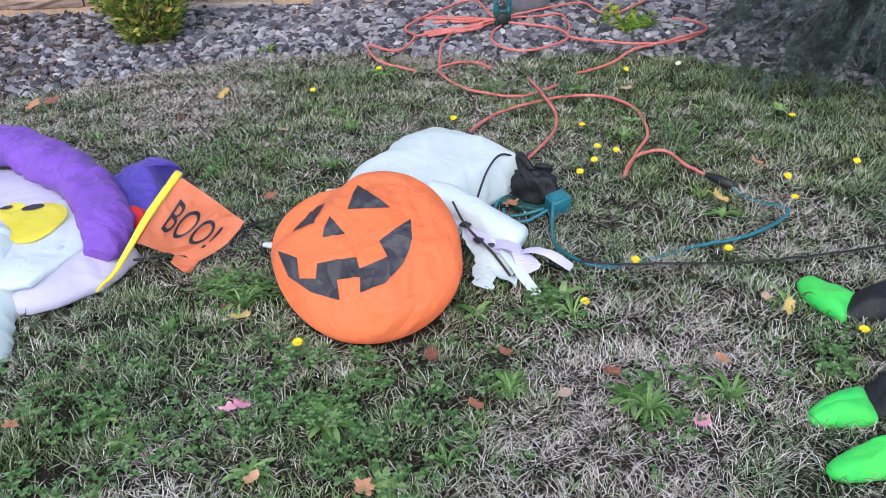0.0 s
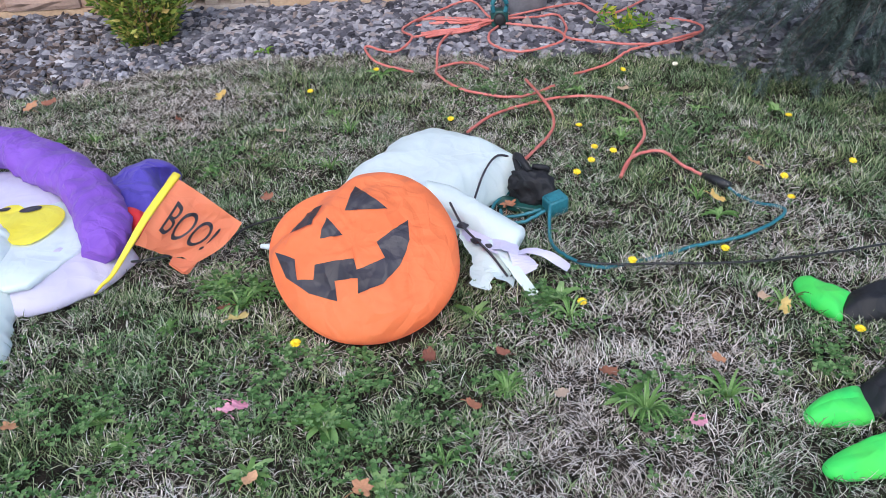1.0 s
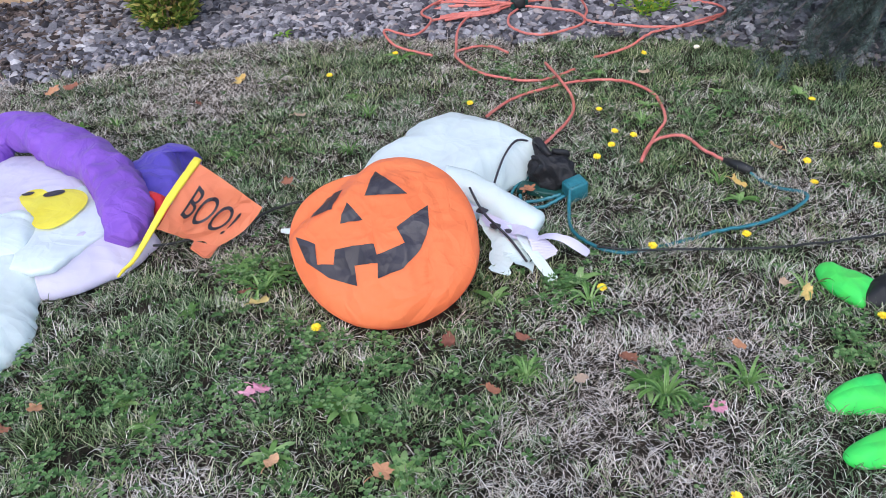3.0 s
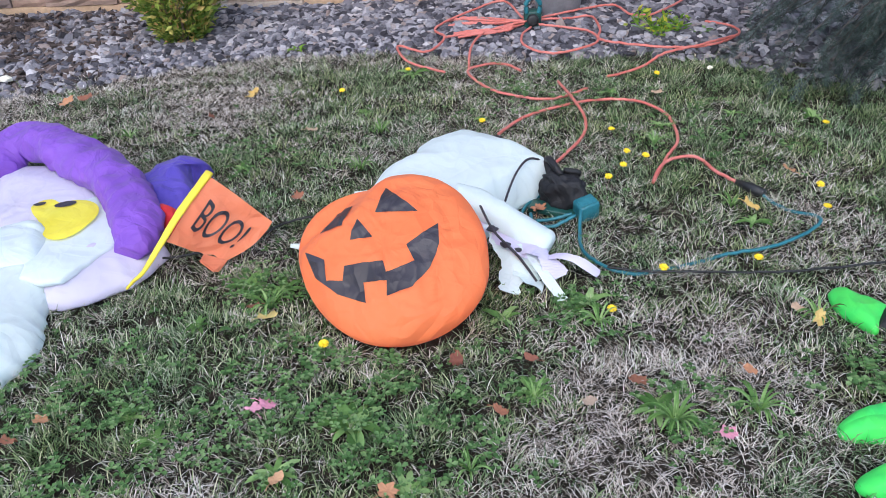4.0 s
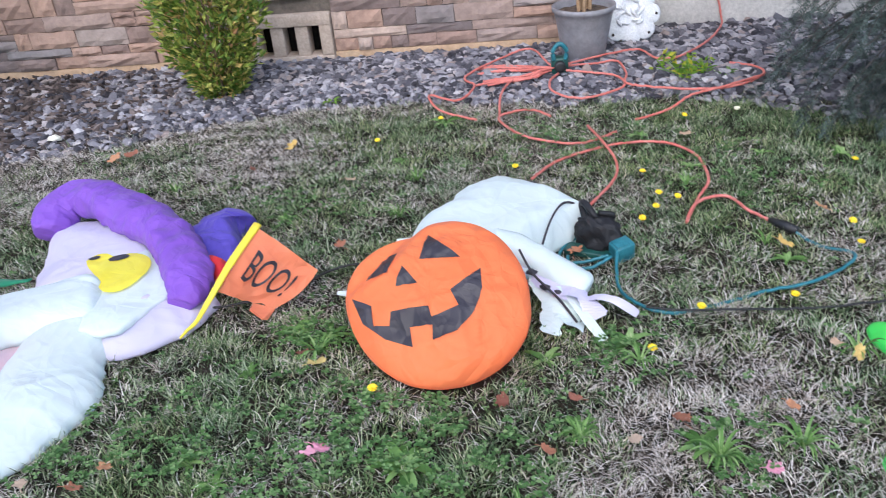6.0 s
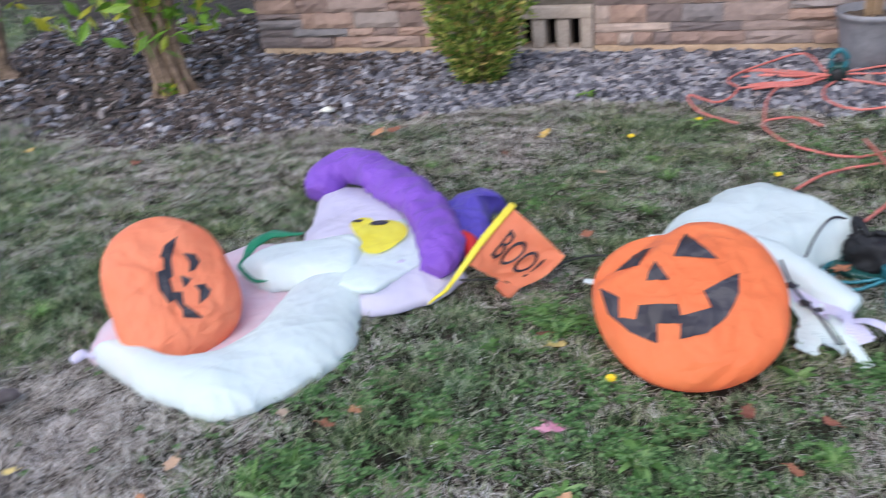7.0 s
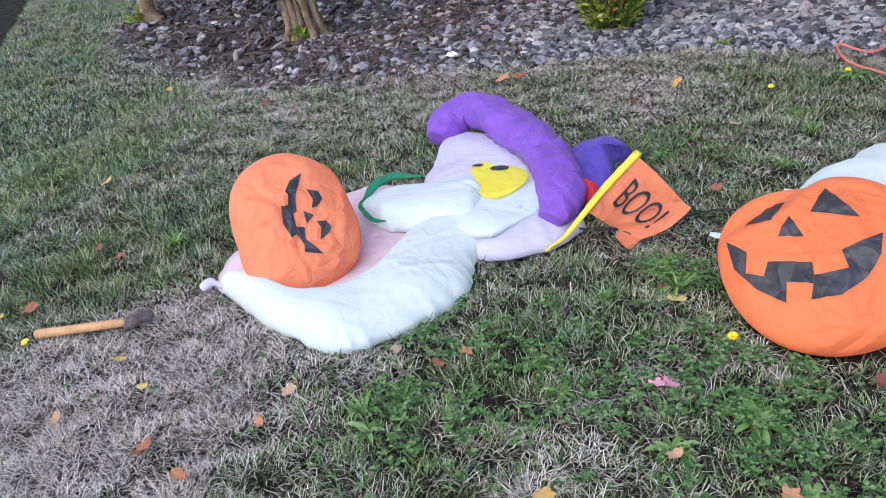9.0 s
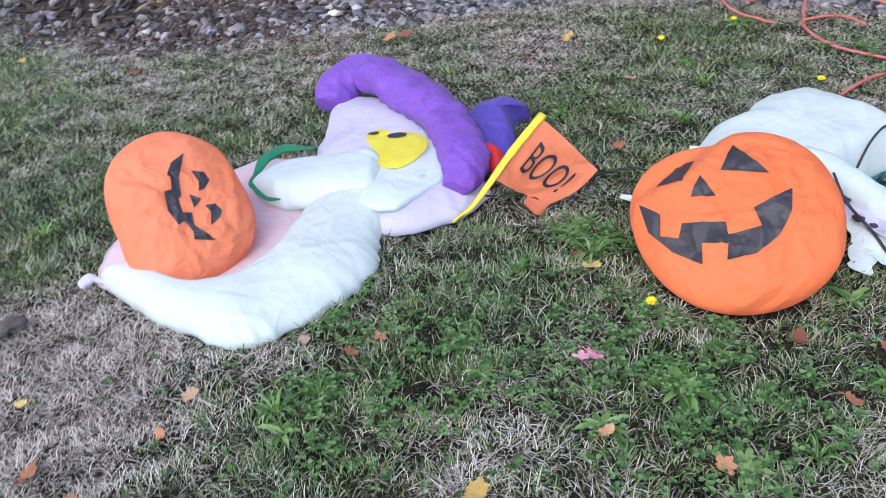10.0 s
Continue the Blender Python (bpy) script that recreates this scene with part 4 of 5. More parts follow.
    for at in ((0.27, 2.31, 0.095), (0.31, 2.3, 0.08), (0.235, 2.36, 0.12)):
        bm = bmesh.new()
        bmesh.ops.create_icosphere(bm, subdivisions=2, radius=0.018, matrix=pose(*at) @ Matrix.Diagonal((1, 0.7, 0.5, 1)))
        for v in bm.verts:
            v.co += Vector((1, 1, 0)) * 0.008 * wob(v.co.x, v.co.y, v.co.z, 60)
        local(part("black_patch", bm, m_black, g))
    for at, rr in (((-0.14, 2.43, 0.2), 0.018), ((-0.3, 2.22, 0.15), 0.014)):
        bm = bmesh.new()
        tube(bm, [(at[0] - 0.04, at[1] + 0.0, at[2] + 0.01), (at[0], at[1], at[2] + 0.005), (at[0] + 0.08, at[1] + 0.01, at[2])], [rr * 0.5, rr, rr], 10, 0.7)
        local(part("cloth_tuft", bm, m_white, g))
    # blower in its black sleeve
    bm = bmesh.new()
    bmesh.ops.create_icosphere(bm, subdivisions=4, radius=0.06, matrix=pose(0.47, 2.68, 0.066, 0, 0, -35) @ Matrix.Diagonal((1.15, 0.75, 0.95, 1)))
    for v in bm.verts:
        v.co += (v.co - Vector((0.47, 2.68, 0.07))).normalized() * (0.016 * ridge(v.co.x, v.co.y, v.co.z, 22) + 0.01 * ridge(v.co.x, v.co.y, v.co.z, 45))
        v.co.z = max(v.co.z, 0.004)
    bl = local(part("blower_sleeve", bm, m_mesh, g, "crumpled black mesh sleeve over the blower"))
    bm = bmesh.new()
    tube(bm, catmull([(0.43, 2.72, 0.1), (0.42, 2.76, 0.14), (0.43, 2.72, 0.16), (0.46, 2.67, 0.13)], 5), 0.012, 8)
    tube(bm, catmull([(0.5, 2.7, 0.1), (0.52, 2.69, 0.13), (0.47, 2.69, 0.14)], 5), 0.01, 8)
    local(part("sleeve_strap", bm, m_mesh, g))
    bm = bmesh.new()
    box(bm, -0.085, 0.075, -0.03, 0.03, 0.0, 0.022, 0.006)
    bmesh.ops.transform(bm, matrix=pose(0.44, 2.635, 0.012, 0, 0, -22), verts=bm.verts)
    local(part("blower_base", bm, m_darkteal, g, "dark green plastic base plate"))
    bm = bmesh.new()
    box(bm, -0.036, 0.036, -0.028, 0.028, 0.0, 0.065, 0.009)
    bmesh.ops.transform(bm, matrix=pose(0.54, 2.61, 0.01, 8, -6, 28), verts=bm.verts)
    ad = local(part("power_adapter", bm, m_teal, g, "teal plastic power adapter"))
    bm = bmesh.new()
    box(bm, -0.03, 0.03, -0.022, 0.022, 0.065, 0.069, 0.002)
    bmesh.ops.transform(bm, matrix=pose(0.54, 2.61, 0.01, 8, -6, 28), verts=bm.verts)
    part("adapter_lid", bm, m_teal, ad)
    return g


def boot(toe, sole, leg, label):
    """A limp neon boot with a blunt pointed toe, the black leg running on out of it."""
    b = thing("inflatable_boot", label, "inflatable boot", "green boots", at=(sole[0][0], sole[0][1], 0))
    sole, leg = ([(x + 0.012, y + 0.022) for x, y in rim] for rim in (sole, leg))
    shoe = Pillow(sole, 0.012, 0.034, toe, None, 14, 0.006, 2.4, stiff=0.12, pucker=0.003)
    local(part("boot", shoe.mesh(16), m_lime, b))
    shin = Pillow(leg, 0.012, 0.045, toe + 1, None, 22, 0.014, 3.2, stiff=0.25, pucker=0.005)
    local(part("leg", shin.mesh(16), m_mesh, b, "crumpled black nylon leg"))
    GRASS_FREE.extend((shoe, shin))
    return b


ghost_with_hat()
pumpkin_ghost()
boot(60, [(1.145, 2.1), (1.152, 2.135), (1.18, 2.155), (1.23, 2.124), (1.28, 2.075), (1.285, 2.04), (1.245, 2.0), (1.215, 1.962), (1.19, 1.985), (1.165, 2.025), (1.148, 2.07)],
     [(1.262, 2.05), (1.32, 2.085), (1.38, 2.09), (1.5, 2.1), (1.75, 2.13), (1.74, 1.96), (1.5, 1.945), (1.32, 1.948), (1.264, 1.949), (1.22, 1.972), (1.236, 2.015)], "limp neon green inflatable boot on a black leg")
boot(62, [(0.996, 1.605), (1.005, 1.63), (1.049, 1.663), (1.095, 1.68), (1.15, 1.698), (1.158, 1.66), (1.15, 1.61), (1.135, 1.586), (1.087, 1.581), (1.03, 1.583), (1.003, 1.59)],
     [(1.135, 1.675), (1.19, 1.72), (1.226, 1.737), (1.35, 1.79), (1.56, 1.86), (1.58, 1.72), (1.35, 1.65), (1.2, 1.605), (1.15, 1.598), (1.13, 1.63)], "neon green inflatable boot lying toe out in the grass")
boot(64, [(0.978, 1.447), (0.99, 1.47), (1.027, 1.493), (1.086, 1.52), (1.14, 1.54), (1.185, 1.552), (1.18, 1.49), (1.155, 1.442), (1.1, 1.43), (1.036, 1.424), (0.996, 1.426)],
     [(1.165, 1.53), (1.25, 1.56), (1.4, 1.62), (1.58, 1.66), (1.6, 1.54), (1.42, 1.49), (1.26, 1.45), (1.17, 1.445), (1.155, 1.48)], "neon green inflatable boot sunk in dry grass")


# ---- plants ----
def leaf_quads(n, pick, size, rnd):
    """Small pointed leaves, each two folded triangles pairs; pick gives place and direction."""
    verts, faces = [], []
    for _ in range(n):
        p, d = pick()
        s = size * rnd.uniform(0.6, 1.3)
        d = d.normalized()
        side = d.cross(Vector((rnd.uniform(-1, 1), rnd.uniform(-1, 1), rnd.uniform(-1, 1))))
        side = side.normalized() * s * 0.2
        nrm = d.cross(side).normalized() * s * 0.08
        k = len(verts)
        verts += [p, p + d * s * 0.45 + side, p + d * s * 0.5 - nrm, p + d * s * 0.45 - side, p + d * s]
        faces += [(k, k + 1, k + 2), (k, k + 2, k + 3), (k + 1, k + 4, k + 2), (k + 2, k + 4, k + 3)]
    return verts, faces


def shrub():
    s = thing("shrub", "clipped yellow-green shrub with orange tips at the stone wall", "shrub", at=(-1.4, 4.52, 0))
    rnd = random.Random(21)
    for i in range(12):
        a = rnd.random() * 6.28
        bm = bmesh.new()
        x, y = 0.04 * math.cos(a), 0.04 * math.sin(a)
        tube(bm, catmull([(x, y, 0), (x * 2, y * 2, 0.15), (x * 4, y * 3.5, 0.45), (x * 5, y * 4.5, 0.75)], 4), [0.008] * 5 + [0.006] * 4 + [0.004] * 4, 6)
        part("stem", bm, m_bark, s)

    def pick():
        while True:
            z = rnd.uniform(0.03, 0.92)
            half = 0.31 * math.sqrt(max(0.02, 1 - ((z - 0.5) / 0.52) ** 2)) * (0.8 + 0.2 * min(1, z / 0.4))
            a, r = rnd.random() * 6.28, half * rnd.random() ** 0.35
            r *= 0.88 + 0.34 * wob(math.cos(a) * 2, math.sin(a) * 2, z * 4, 2.2)
            p = Vector((r * math.cos(a), 0.85 * r * math.sin(a), z))
            return p, Vector((math.cos(a) * 0.8, math.sin(a) * 0.8, 0.5)) + Vector((rnd.gauss(0, 0.45), rnd.gauss(0, 0.45), rnd.gauss(0, 0.45)))

    part_ob = soup("crown", *leaf_quads(6000, pick, 0.052, rnd), m_shrub, s)
    return s


shrub()


def clump_tree(name, at, lean, height, label, leaves, seed, stems=7, thick=0.05, big=0.11):
    t = thing(name, label, "tree", at=at)
    rnd = random.Random(seed)
    tips = []
    for i in range(stems):
        a = 2 * math.pi * i / stems + rnd.random()
        r0 = 0.1 * (0.4 + 0.6 * rnd.random())
        x, y = r0 * math.cos(a), r0 * math.sin(a)
        top = Vector((lean[0] + x * 4 + rnd.uniform(-0.1, 0.1), lean[1] + y * 4, height * rnd.uniform(0.8, 1.1)))
        line = catmull([(x * 1.7, y * 1.7, -0.02), (x * 1.1, y * 1.1, 0.12), (x * 1.2 + lean[0] * 0.25, y * 1.2 + lean[1] * 0.25, 0.4), tuple(top * 0.7 + Vector((0, 0, 0.05))), tuple(top)], 6)
        bm = bmesh.new()
        n = len(line)
        tube(bm, line, [thick * ((1 - 0.6 * k / n) + 0.35 * max(0, 1 - k / 4)) for k in range(n)], 10)
        for v in bm.verts:
            v.co += Vector((1, 1, 0)) * 0.008 * ridge(v.co.x, v.co.y, v.co.z * 0.3, 30)
        part("trunk", bm, m_bark, t)
        tips += line[n // 2:]

    def pick():
        p = rnd.choice(tips) + Vector((rnd.gauss(0, 0.22), rnd.gauss(0, 0.2), rnd.gauss(0.02, 0.14)))
        p.z = max(p.z, 0.4 + 0.12 * rnd.random())
        return p, Vector((rnd.gauss(0, 1), rnd.gauss(0, 1), rnd.gauss(-0.5, 0.5)))

    if leaves:
        soup("crown", *leaf_quads(leaves, pick, big, rnd), m_treeleaf, t)

        def sprout():
            return Vector((rnd.gauss(0.03, 0.03), rnd.gauss(-0.08, 0.02), rnd.uniform(0.02, 0.09))), Vector((rnd.gauss(0, 1), rnd.gauss(-0.5, 0.6), 0.8))
        soup("sprout", *leaf_quads(26, sprout, 0.075, rnd), m_treeleaf, t)
    return t


clump_tree("small_tree", (-3.34, 4.26, 0), (-0.22, 0.1), 1.5, "small multi-stemmed tree with bright green leaves in the bed", 420, 31, 15, 0.028, 0.15)
clump_tree("small_tree", (-5.13, 4.55, 0), (0.15, 0.1), 1.9, "mottled pale tree trunk at the edge of the bed", 90, 32, 1, 0.075)


def conifer():
    c = thing("conifer", "blue-green feathery conifer drooping over the edge of the bed", "conifer", at=(2.22, 3.88, 0))
    rnd = random.Random(41)
    bm = bmesh.new()
    tube(bm, catmull([(0.1, 0.1, 0), (0.08, 0.08, 0.5), (0.1, 0.05, 2.6)], 5), [0.05] * 6 + [0.035] * 5, 10)
    part("trunk", bm, m_twig, c)
    verts, faces = [], []
    # branches from 125 on form an unseen upper crown, added to shade the ground
    for i in range(195):
        a = rnd.uniform(2.5, 4.9) if i < 150 else rnd.random() * 6.28
        z0 = rnd.uniform(0.2, 1.1) if i < 125 else rnd.uniform(1.1, 2.4)
        reach = rnd.uniform(0.35, 1.0) if i < 125 else rnd.uniform(0.4, 1.0)
        d = Vector((math.cos(a), math.sin(a), 0))
        line = catmull([Vector((0.09, 0.06, z0)), Vector((0.09, 0.06, z0)) + d * reach * 0.5 + Vector((0, 0, 0.04)), Vector((0.09, 0.06, max(0.1, z0 - 0.12))) + d * reach * 0.85, Vector((0.09, 0.06, max(0.04, z0 - 0.3))) + d * reach], 6)
        bm = bmesh.new()
        tube(bm, line, [0.006 * (1 - 0.8 * k / len(line)) for k in range(len(line))], 5)
        part("branch", bm, m_twig, c)
        for k in range(3, len(line)):
            for _ in range(7):
                p = line[k] + Vector((rnd.gauss(0, 0.012), rnd.gauss(0, 0.012), rnd.gauss(0, 0.012)))
                q = Vector((rnd.gauss(0, 1), rnd.gauss(0, 1), rnd.gauss(-0.5, 0.6))).normalized() * rnd.uniform(0.03, 0.09) + d * 0.02
                # a spray: a thin twig with paired needles
                for m in range(5):
                    b0 = p + q * (m / 5)
                    w = q.cross(Vector((0.3, 0.2, 1))).normalized() * 0.018 * (1 - m / 7)
                    for sgn in (-1, 1):
                        n = len(verts)
                        tip = b0 + w * sgn + q * 0.28
                        verts += [b0 - q * 0.03, b0 + q * 0.06, tip]
                        faces.append((n, n + 1, n + 2))
    soup("crown", verts, faces, m_conifer, c)


conifer()


def rosette(at, n, size, seed, material, upright=0.35, label="broad-leaved weed growing in the lawn", name="weed", broad=0.17):
    rnd = random.Random(seed)
    w = thing(name, label, "weed", at=(at[0], at[1], 0))
    for i in range(n):
        a = 2 * math.pi * i / n + rnd.uniform(-0.3, 0.3)
        s = size * rnd.uniform(0.6, 1.15)
        d, side = Vector((math.cos(a), math.sin(a), 0)), Vector((-math.sin(a), math.cos(a), 0))
        bm = bmesh.new()
        prev = None
        for k in range(7):
            t = k / 6
            p = d * s * t + Vector((0, 0, 0.006 + s * upright * math.sin(2.2 * t) * (1 - 0.25 * t)))
            wd = s * broad * math.sin(math.pi * min(0.97, 0.1 + 0.9 * t)) * (1 + 0.25 * math.sin(9 * t))
            row = [bm.verts.new(p + side * wd + Vector((0, 0, wd * 0.35))), bm.verts.new(p), bm.verts.new(p - side * wd + Vector((0, 0, wd * 0.35)))]
            if prev:
                bm.faces.new((prev[0], prev[1], row[1], row[0]))
                bm.faces.new((prev[1], prev[2], row[2], row[1]))
            prev = row
        part("leaf", bm, material, w)
    return w


for i, (x, y, n, s) in enumerate([(-0.1, 1.65, 13, 0.1), (0.62, 1.7, 12, 0.075), (0.33, 1.78, 9, 0.065), (0.26, 2.06, 9, 0.075), (0.5, 2.13, 9, 0.08), (-0.49, 2.22, 9, 0.085), (-0.13, 3.92, 8, 0.09),
                                  (-0.65, 1.68, 8, 0.06), (1.06, 2.55, 7, 0.07), (-0.56, 1.6, 9, 0.06), (-0.96, 1.31, 9, 0.07), (-0.59, 2.04, 8, 0.06), (-0.38, 2.2, 9, 0.08), (0.9, 3.3, 8, 0.06), (1.2, 3.4, 8, 0.06),
                                  (-1.4, 3.3, 7, 0.06), (-0.7, 3.0, 7, 0.06), (0.2, 3.4, 7, 0.05), (-0.3, 3.5, 8, 0.06), (0.75, 3.65, 7, 0.06), (1.5, 3.35, 8, 0.07), (-0.25, 1.5, 9, 0.07), (0.05, 1.45, 9, 0.07)]):
    rosette((x, y), n, 0.85 * s, 100 + i, m_weed)
for i, (x, y, n, s) in enumerate([(0.653, 1.667, 34, 0.075), (0.334, 1.744, 26, 0.06), (0.85, 1.7, 18, 0.085), (0.52, 2.04, 18, 0.06), (0.183, 1.516, 16, 0.06), (-0.4, 2.12, 20, 0.08), (-0.25, 2.98, 20, 0.07), (-0.21, 3.3, 18, 0.07),
                                  (1.02, 2.66, 16, 0.06), (1.1, 2.05, 18, 0.07), (-1.0, 1.36, 22, 0.07), (-0.93, 1.44, 20, 0.06), (0.85, 3.14, 18, 0.06), (-1.25, 3.3, 16, 0.06), (-2.2, 1.9, 20, 0.07)]):
    rosette((x, y), n, s, 400 + i, m_weed, 0.75, "tuft of longer bright green grass in the lawn", "grass_tuft", 0.05)


def gravel_weed(at, spread, leaves, seed):
    """A low bushy weed: short stems fanning out, small leaves along them."""
    w = thing("weed", "bushy green weed sprouting through the gravel", "weed", at=at)
    rnd = random.Random(seed)
    lines = []
    for i in range(9):
        a = 6.283 * i / 9 + rnd.uniform(-0.3, 0.3)
        r = spread * rnd.uniform(0.5, 1.0)
        line = catmull([(0, 0, 0), (0.4 * r * math.cos(a), 0.4 * r * math.sin(a), 0.05), (r * math.cos(a), r * math.sin(a), rnd.uniform(0.05, 0.12))], 5)
        bm = bmesh.new()
        tube(bm, line, 0.0025, 5)
        part("stem", bm, m_weed, w)
        lines += line[3:]

    def pick():
        return rnd.choice(lines) + Vector((rnd.gauss(0, 0.015), rnd.gauss(0, 0.015), rnd.gauss(0.01, 0.012))), Vector((rnd.gauss(0, 1), rnd.gauss(0, 1), rnd.uniform(0, 0.9)))
    soup("foliage", *leaf_quads(leaves, pick, 0.042, rnd), m_treeleaf, w)


gravel_weed((1.08, 4.36, 0), 0.17, 150, 150)
rosette((1.28, 4.38), 10, 0.07, 151, m_weed, 0.5, "small green weed in the gravel")
rosette((-0.75, 4.3), 6, 0.06, 152, m_treeleaf, 0.5, "small green weed at the edge of the gravel")


def dandelion(at, seed, material=None, tall=0.045):
    rnd = random.Random(seed)
    f = thing("dandelion", "small yellow dandelion flower in the grass" if material is None else "pale dandelion flower at the gravel edge", "flower", "lawn flowers", at=(at[0], at[1], 0))
    dx, dy = rnd.uniform(-0.01, 0.01), rnd.uniform(-0.015, 0.0)
    bm = bmesh.new()
    tube(bm, [(0, 0, 0), (dx * 0.4, dy * 0.4, tall * 0.5), (dx, dy, tall)], 0.0015, 5)
    part("stem", bm, m_weed, f)
    bm = bmesh.new()
    for ring, (r, n, rise) in enumerate(((0.0135, 12, 0.05), (0.0095, 9, 0.35), (0.005, 6, 0.6))):
        for k in range(n):
            a = 2 * math.pi * (k + 0.4 * ring) / n + rnd.uniform(-0.1, 0.1)
            d, s = Vector((math.cos(a), math.sin(a), rise)), Vector((-math.sin(a), math.cos(a), 0)) * 0.0024
            c = Vector((dx, dy, tall))
            v = [bm.verts.new(p) for p in (c - s * 0.5, c + s * 0.5, c + d * r + s, c + d * r - s)]
            bm.faces.new(v)
    part("flower_head", bm, material or m_petal, f, smooth=False)
    f.rotation_euler = (radians(rnd.uniform(5, 25)), 0, rnd.uniform(-0.6, 0.6))


for i, p in enumerate([(0.71, 3.23), (0.73, 3.05), (0.78, 3.01), (0.71, 2.93), (0.64, 2.87), (1.33, 2.77), (1.31, 2.61), (1.01, 2.32), (0.73, 2.28), (0.55, 2.09), (-0.21, 1.94), (-0.43, 3.71), (0.96, 3.81), (1.51, 3.25), (1.6, 2.87), (1.25, 1.91), (-0.16, 3.94), (0.19, 3.36), (0.72, 1.38), (-2.21, 1.27)]):
    dandelion(p, 200 + i)
dandelion((1.22, 3.88), 240, m_whitepetal)


def fallen_leaf(at, seed, size=0.05, material=None, lobed=False):
    rnd = random.Random(seed)
    bm = bmesh.new()
    c = bm.verts.new((0, 0, 0.004))
    n = 28
    rim = []
    for k in range(n):
        a = 2 * math.pi * k / n
        r = size * (0.27 + 0.14 * abs(math.cos(2.5 * a + seed)) + 0.06 * math.cos(a + seed) if lobed else 0.5 * (0.52 + 0.48 * abs(math.cos(a)) ** 1.6)) * rnd.uniform(0.82, 1.14)
        x, y = r * math.cos(a), r * math.sin(a)
        rim.append(bm.verts.new((x, y, 0.004 + 1.3 * x * x / size * rnd.uniform(0.0, 1.0) + 0.9 * y * y / size * rnd.uniform(0.2, 1))))
    for k in range(n):
        bm.faces.new((c, rim[k], rim[(k + 1) % n]))
    tube(bm, [(size * 0.4, 0, 0.004), (size * 0.7, 0.004, 0.006), (size * 0.85, 0.008, 0.004)], 0.0012, 4)
    m = material or m_fallen
    ob = part("fallen_leaf", bm, m)
    word = "yellow" if m is m_yleaf else "pink" if m is m_pink else "dry orange-brown"
    tagged(ob, f"{word} fallen {'maple leaf' if lobed else 'leaf'} curled on the grass", "leaf", "fallen leaves")
    ob.location = (at[0], at[1], 0.03)
    ob.rotation_euler = (rnd.uniform(-0.3, 0.3), rnd.uniform(-0.3, 0.3), rnd.random() * 6.28)


LEAVES = [(0.58, 1.78, 0.065, 1), (1.05, 2.07, 0.04, 0), (0.14, 1.86, 0.06, 0), (0.25, 1.68, 0.04, 0), (0.46, 1.71, 0.045, 1), (0.86, 1.82, 0.04, 0), (0.33, 1.87, 0.04, 0),
          (-0.44, 2.74, 0.06, 1), (-0.49, 3.29, 0.05, 0), (0.93, 3.59, 0.05, 0), (1.26, 2.87, 0.05, 0), (-0.44, 2.1, 0.04, 0), (-0.85, 1.65, 0.05, 1), (-1.23, 1.35, 0.055, 1), (-1.05, 1.6, 0.045, 1),
          (-0.9, 1.58, 0.05, 0), (-1.23, 1.22, 0.04, 0), (-1.46, 1.03, 0.07, 0), (-1.79, 1.03, 0.045, 0), (-0.24, 1.47, 0.04, 0), (0.01, 1.44, 0.06, 1), (-2.45, 1.76, 0.05, 0), (-2.32, 1.75, 0.06, 1),
          (-2.36, 1.38, 0.08, 0), (-2.78, 3.16, 0.05, 0), (-1.67, 3.65, 0.09, 1), (-1.6, 3.7, 0.07, 0), (0.39, 2.63, 0.07, 1), (-1.3, 1.0, 0.05, 0), (-0.7, 1.1, 0.04, 0), (1.2, 1.3, 0.05, 0), (-0.95, 3.45, 0.04, 0)]
for i, (x, y, s, lob) in enumerate(LEAVES):
    fallen_leaf((x, y), 300 + i, s, None, bool(lob))
for i, (x, y, s) in enumerate([(1.09, 2.02, 0.05), (1.07, 2.62, 0.06), (-0.39, 2.05, 0.055), (-0.82, 3.67, 0.055), (-1.82, 1.29, 0.045), (-1.65, 1.22, 0.04), (-0.46, 1.24, 0.08), (-2.43, 1.3, 0.06), (-2.92, 2.22, 0.06), (-3.56, 3.24, 0.06), (-0.83, 3.72, 0.05)]):
    fallen_leaf((x, y), 350 + i, s, m_yleaf)
for i, (x, y) in enumerate([(0.76, 1.61), (-0.31, 1.7), (-0.335, 1.69)]):
    fallen_leaf((x, y), 370 + i, 0.055, m_pink, True)

# bare stake and bark scrap
st = thing("wooden_stake", "short bare wooden stake lying in the grass", "stake", at=(-2.087, 1.365, 0.03))
st.rotation_euler = (0, 0, radians(29))
bm = bmesh.new()
tube(bm, [(-0.15, 0, 0), (-0.146, 0, 0), (0.1, 0, 0.004), (0.148, 0, 0.006), (0.15, 0, 0.006)], [0.012, 0.016, 0.015, 0.013, 0.01], 10)
part("shaft", bm, m_wood, st)
bm = bmesh.new()
tube(bm, catmull([(-0.05, 0, 0.012), (0, 0.01, 0.03), (0.05, 0, 0.015)], 5), [0.008, 0.014, 0.02, 0.024, 0.026, 0.027, 0.026, 0.024, 0.02, 0.014, 0.006], 9, 0.6)
for v in bm.verts:
    v.co += Vector((0.3, 1, 0.7)) * 0.008 * ridge(v.co.x, v.co.y, v.co.z, 40)
bk = part("bark_scrap", bm, speckled("grey_bark", (0.09, 0.07, 0.07), (0.2, 0.17, 0.17), 30, 0.9, 0.9, 0.01))
tagged(bk, "grey scrap of bark beside the stake", "bark")
bk.location, bk.rotation_euler = (-1.905, 1.448, 0.02), (0, 0, 1.2)


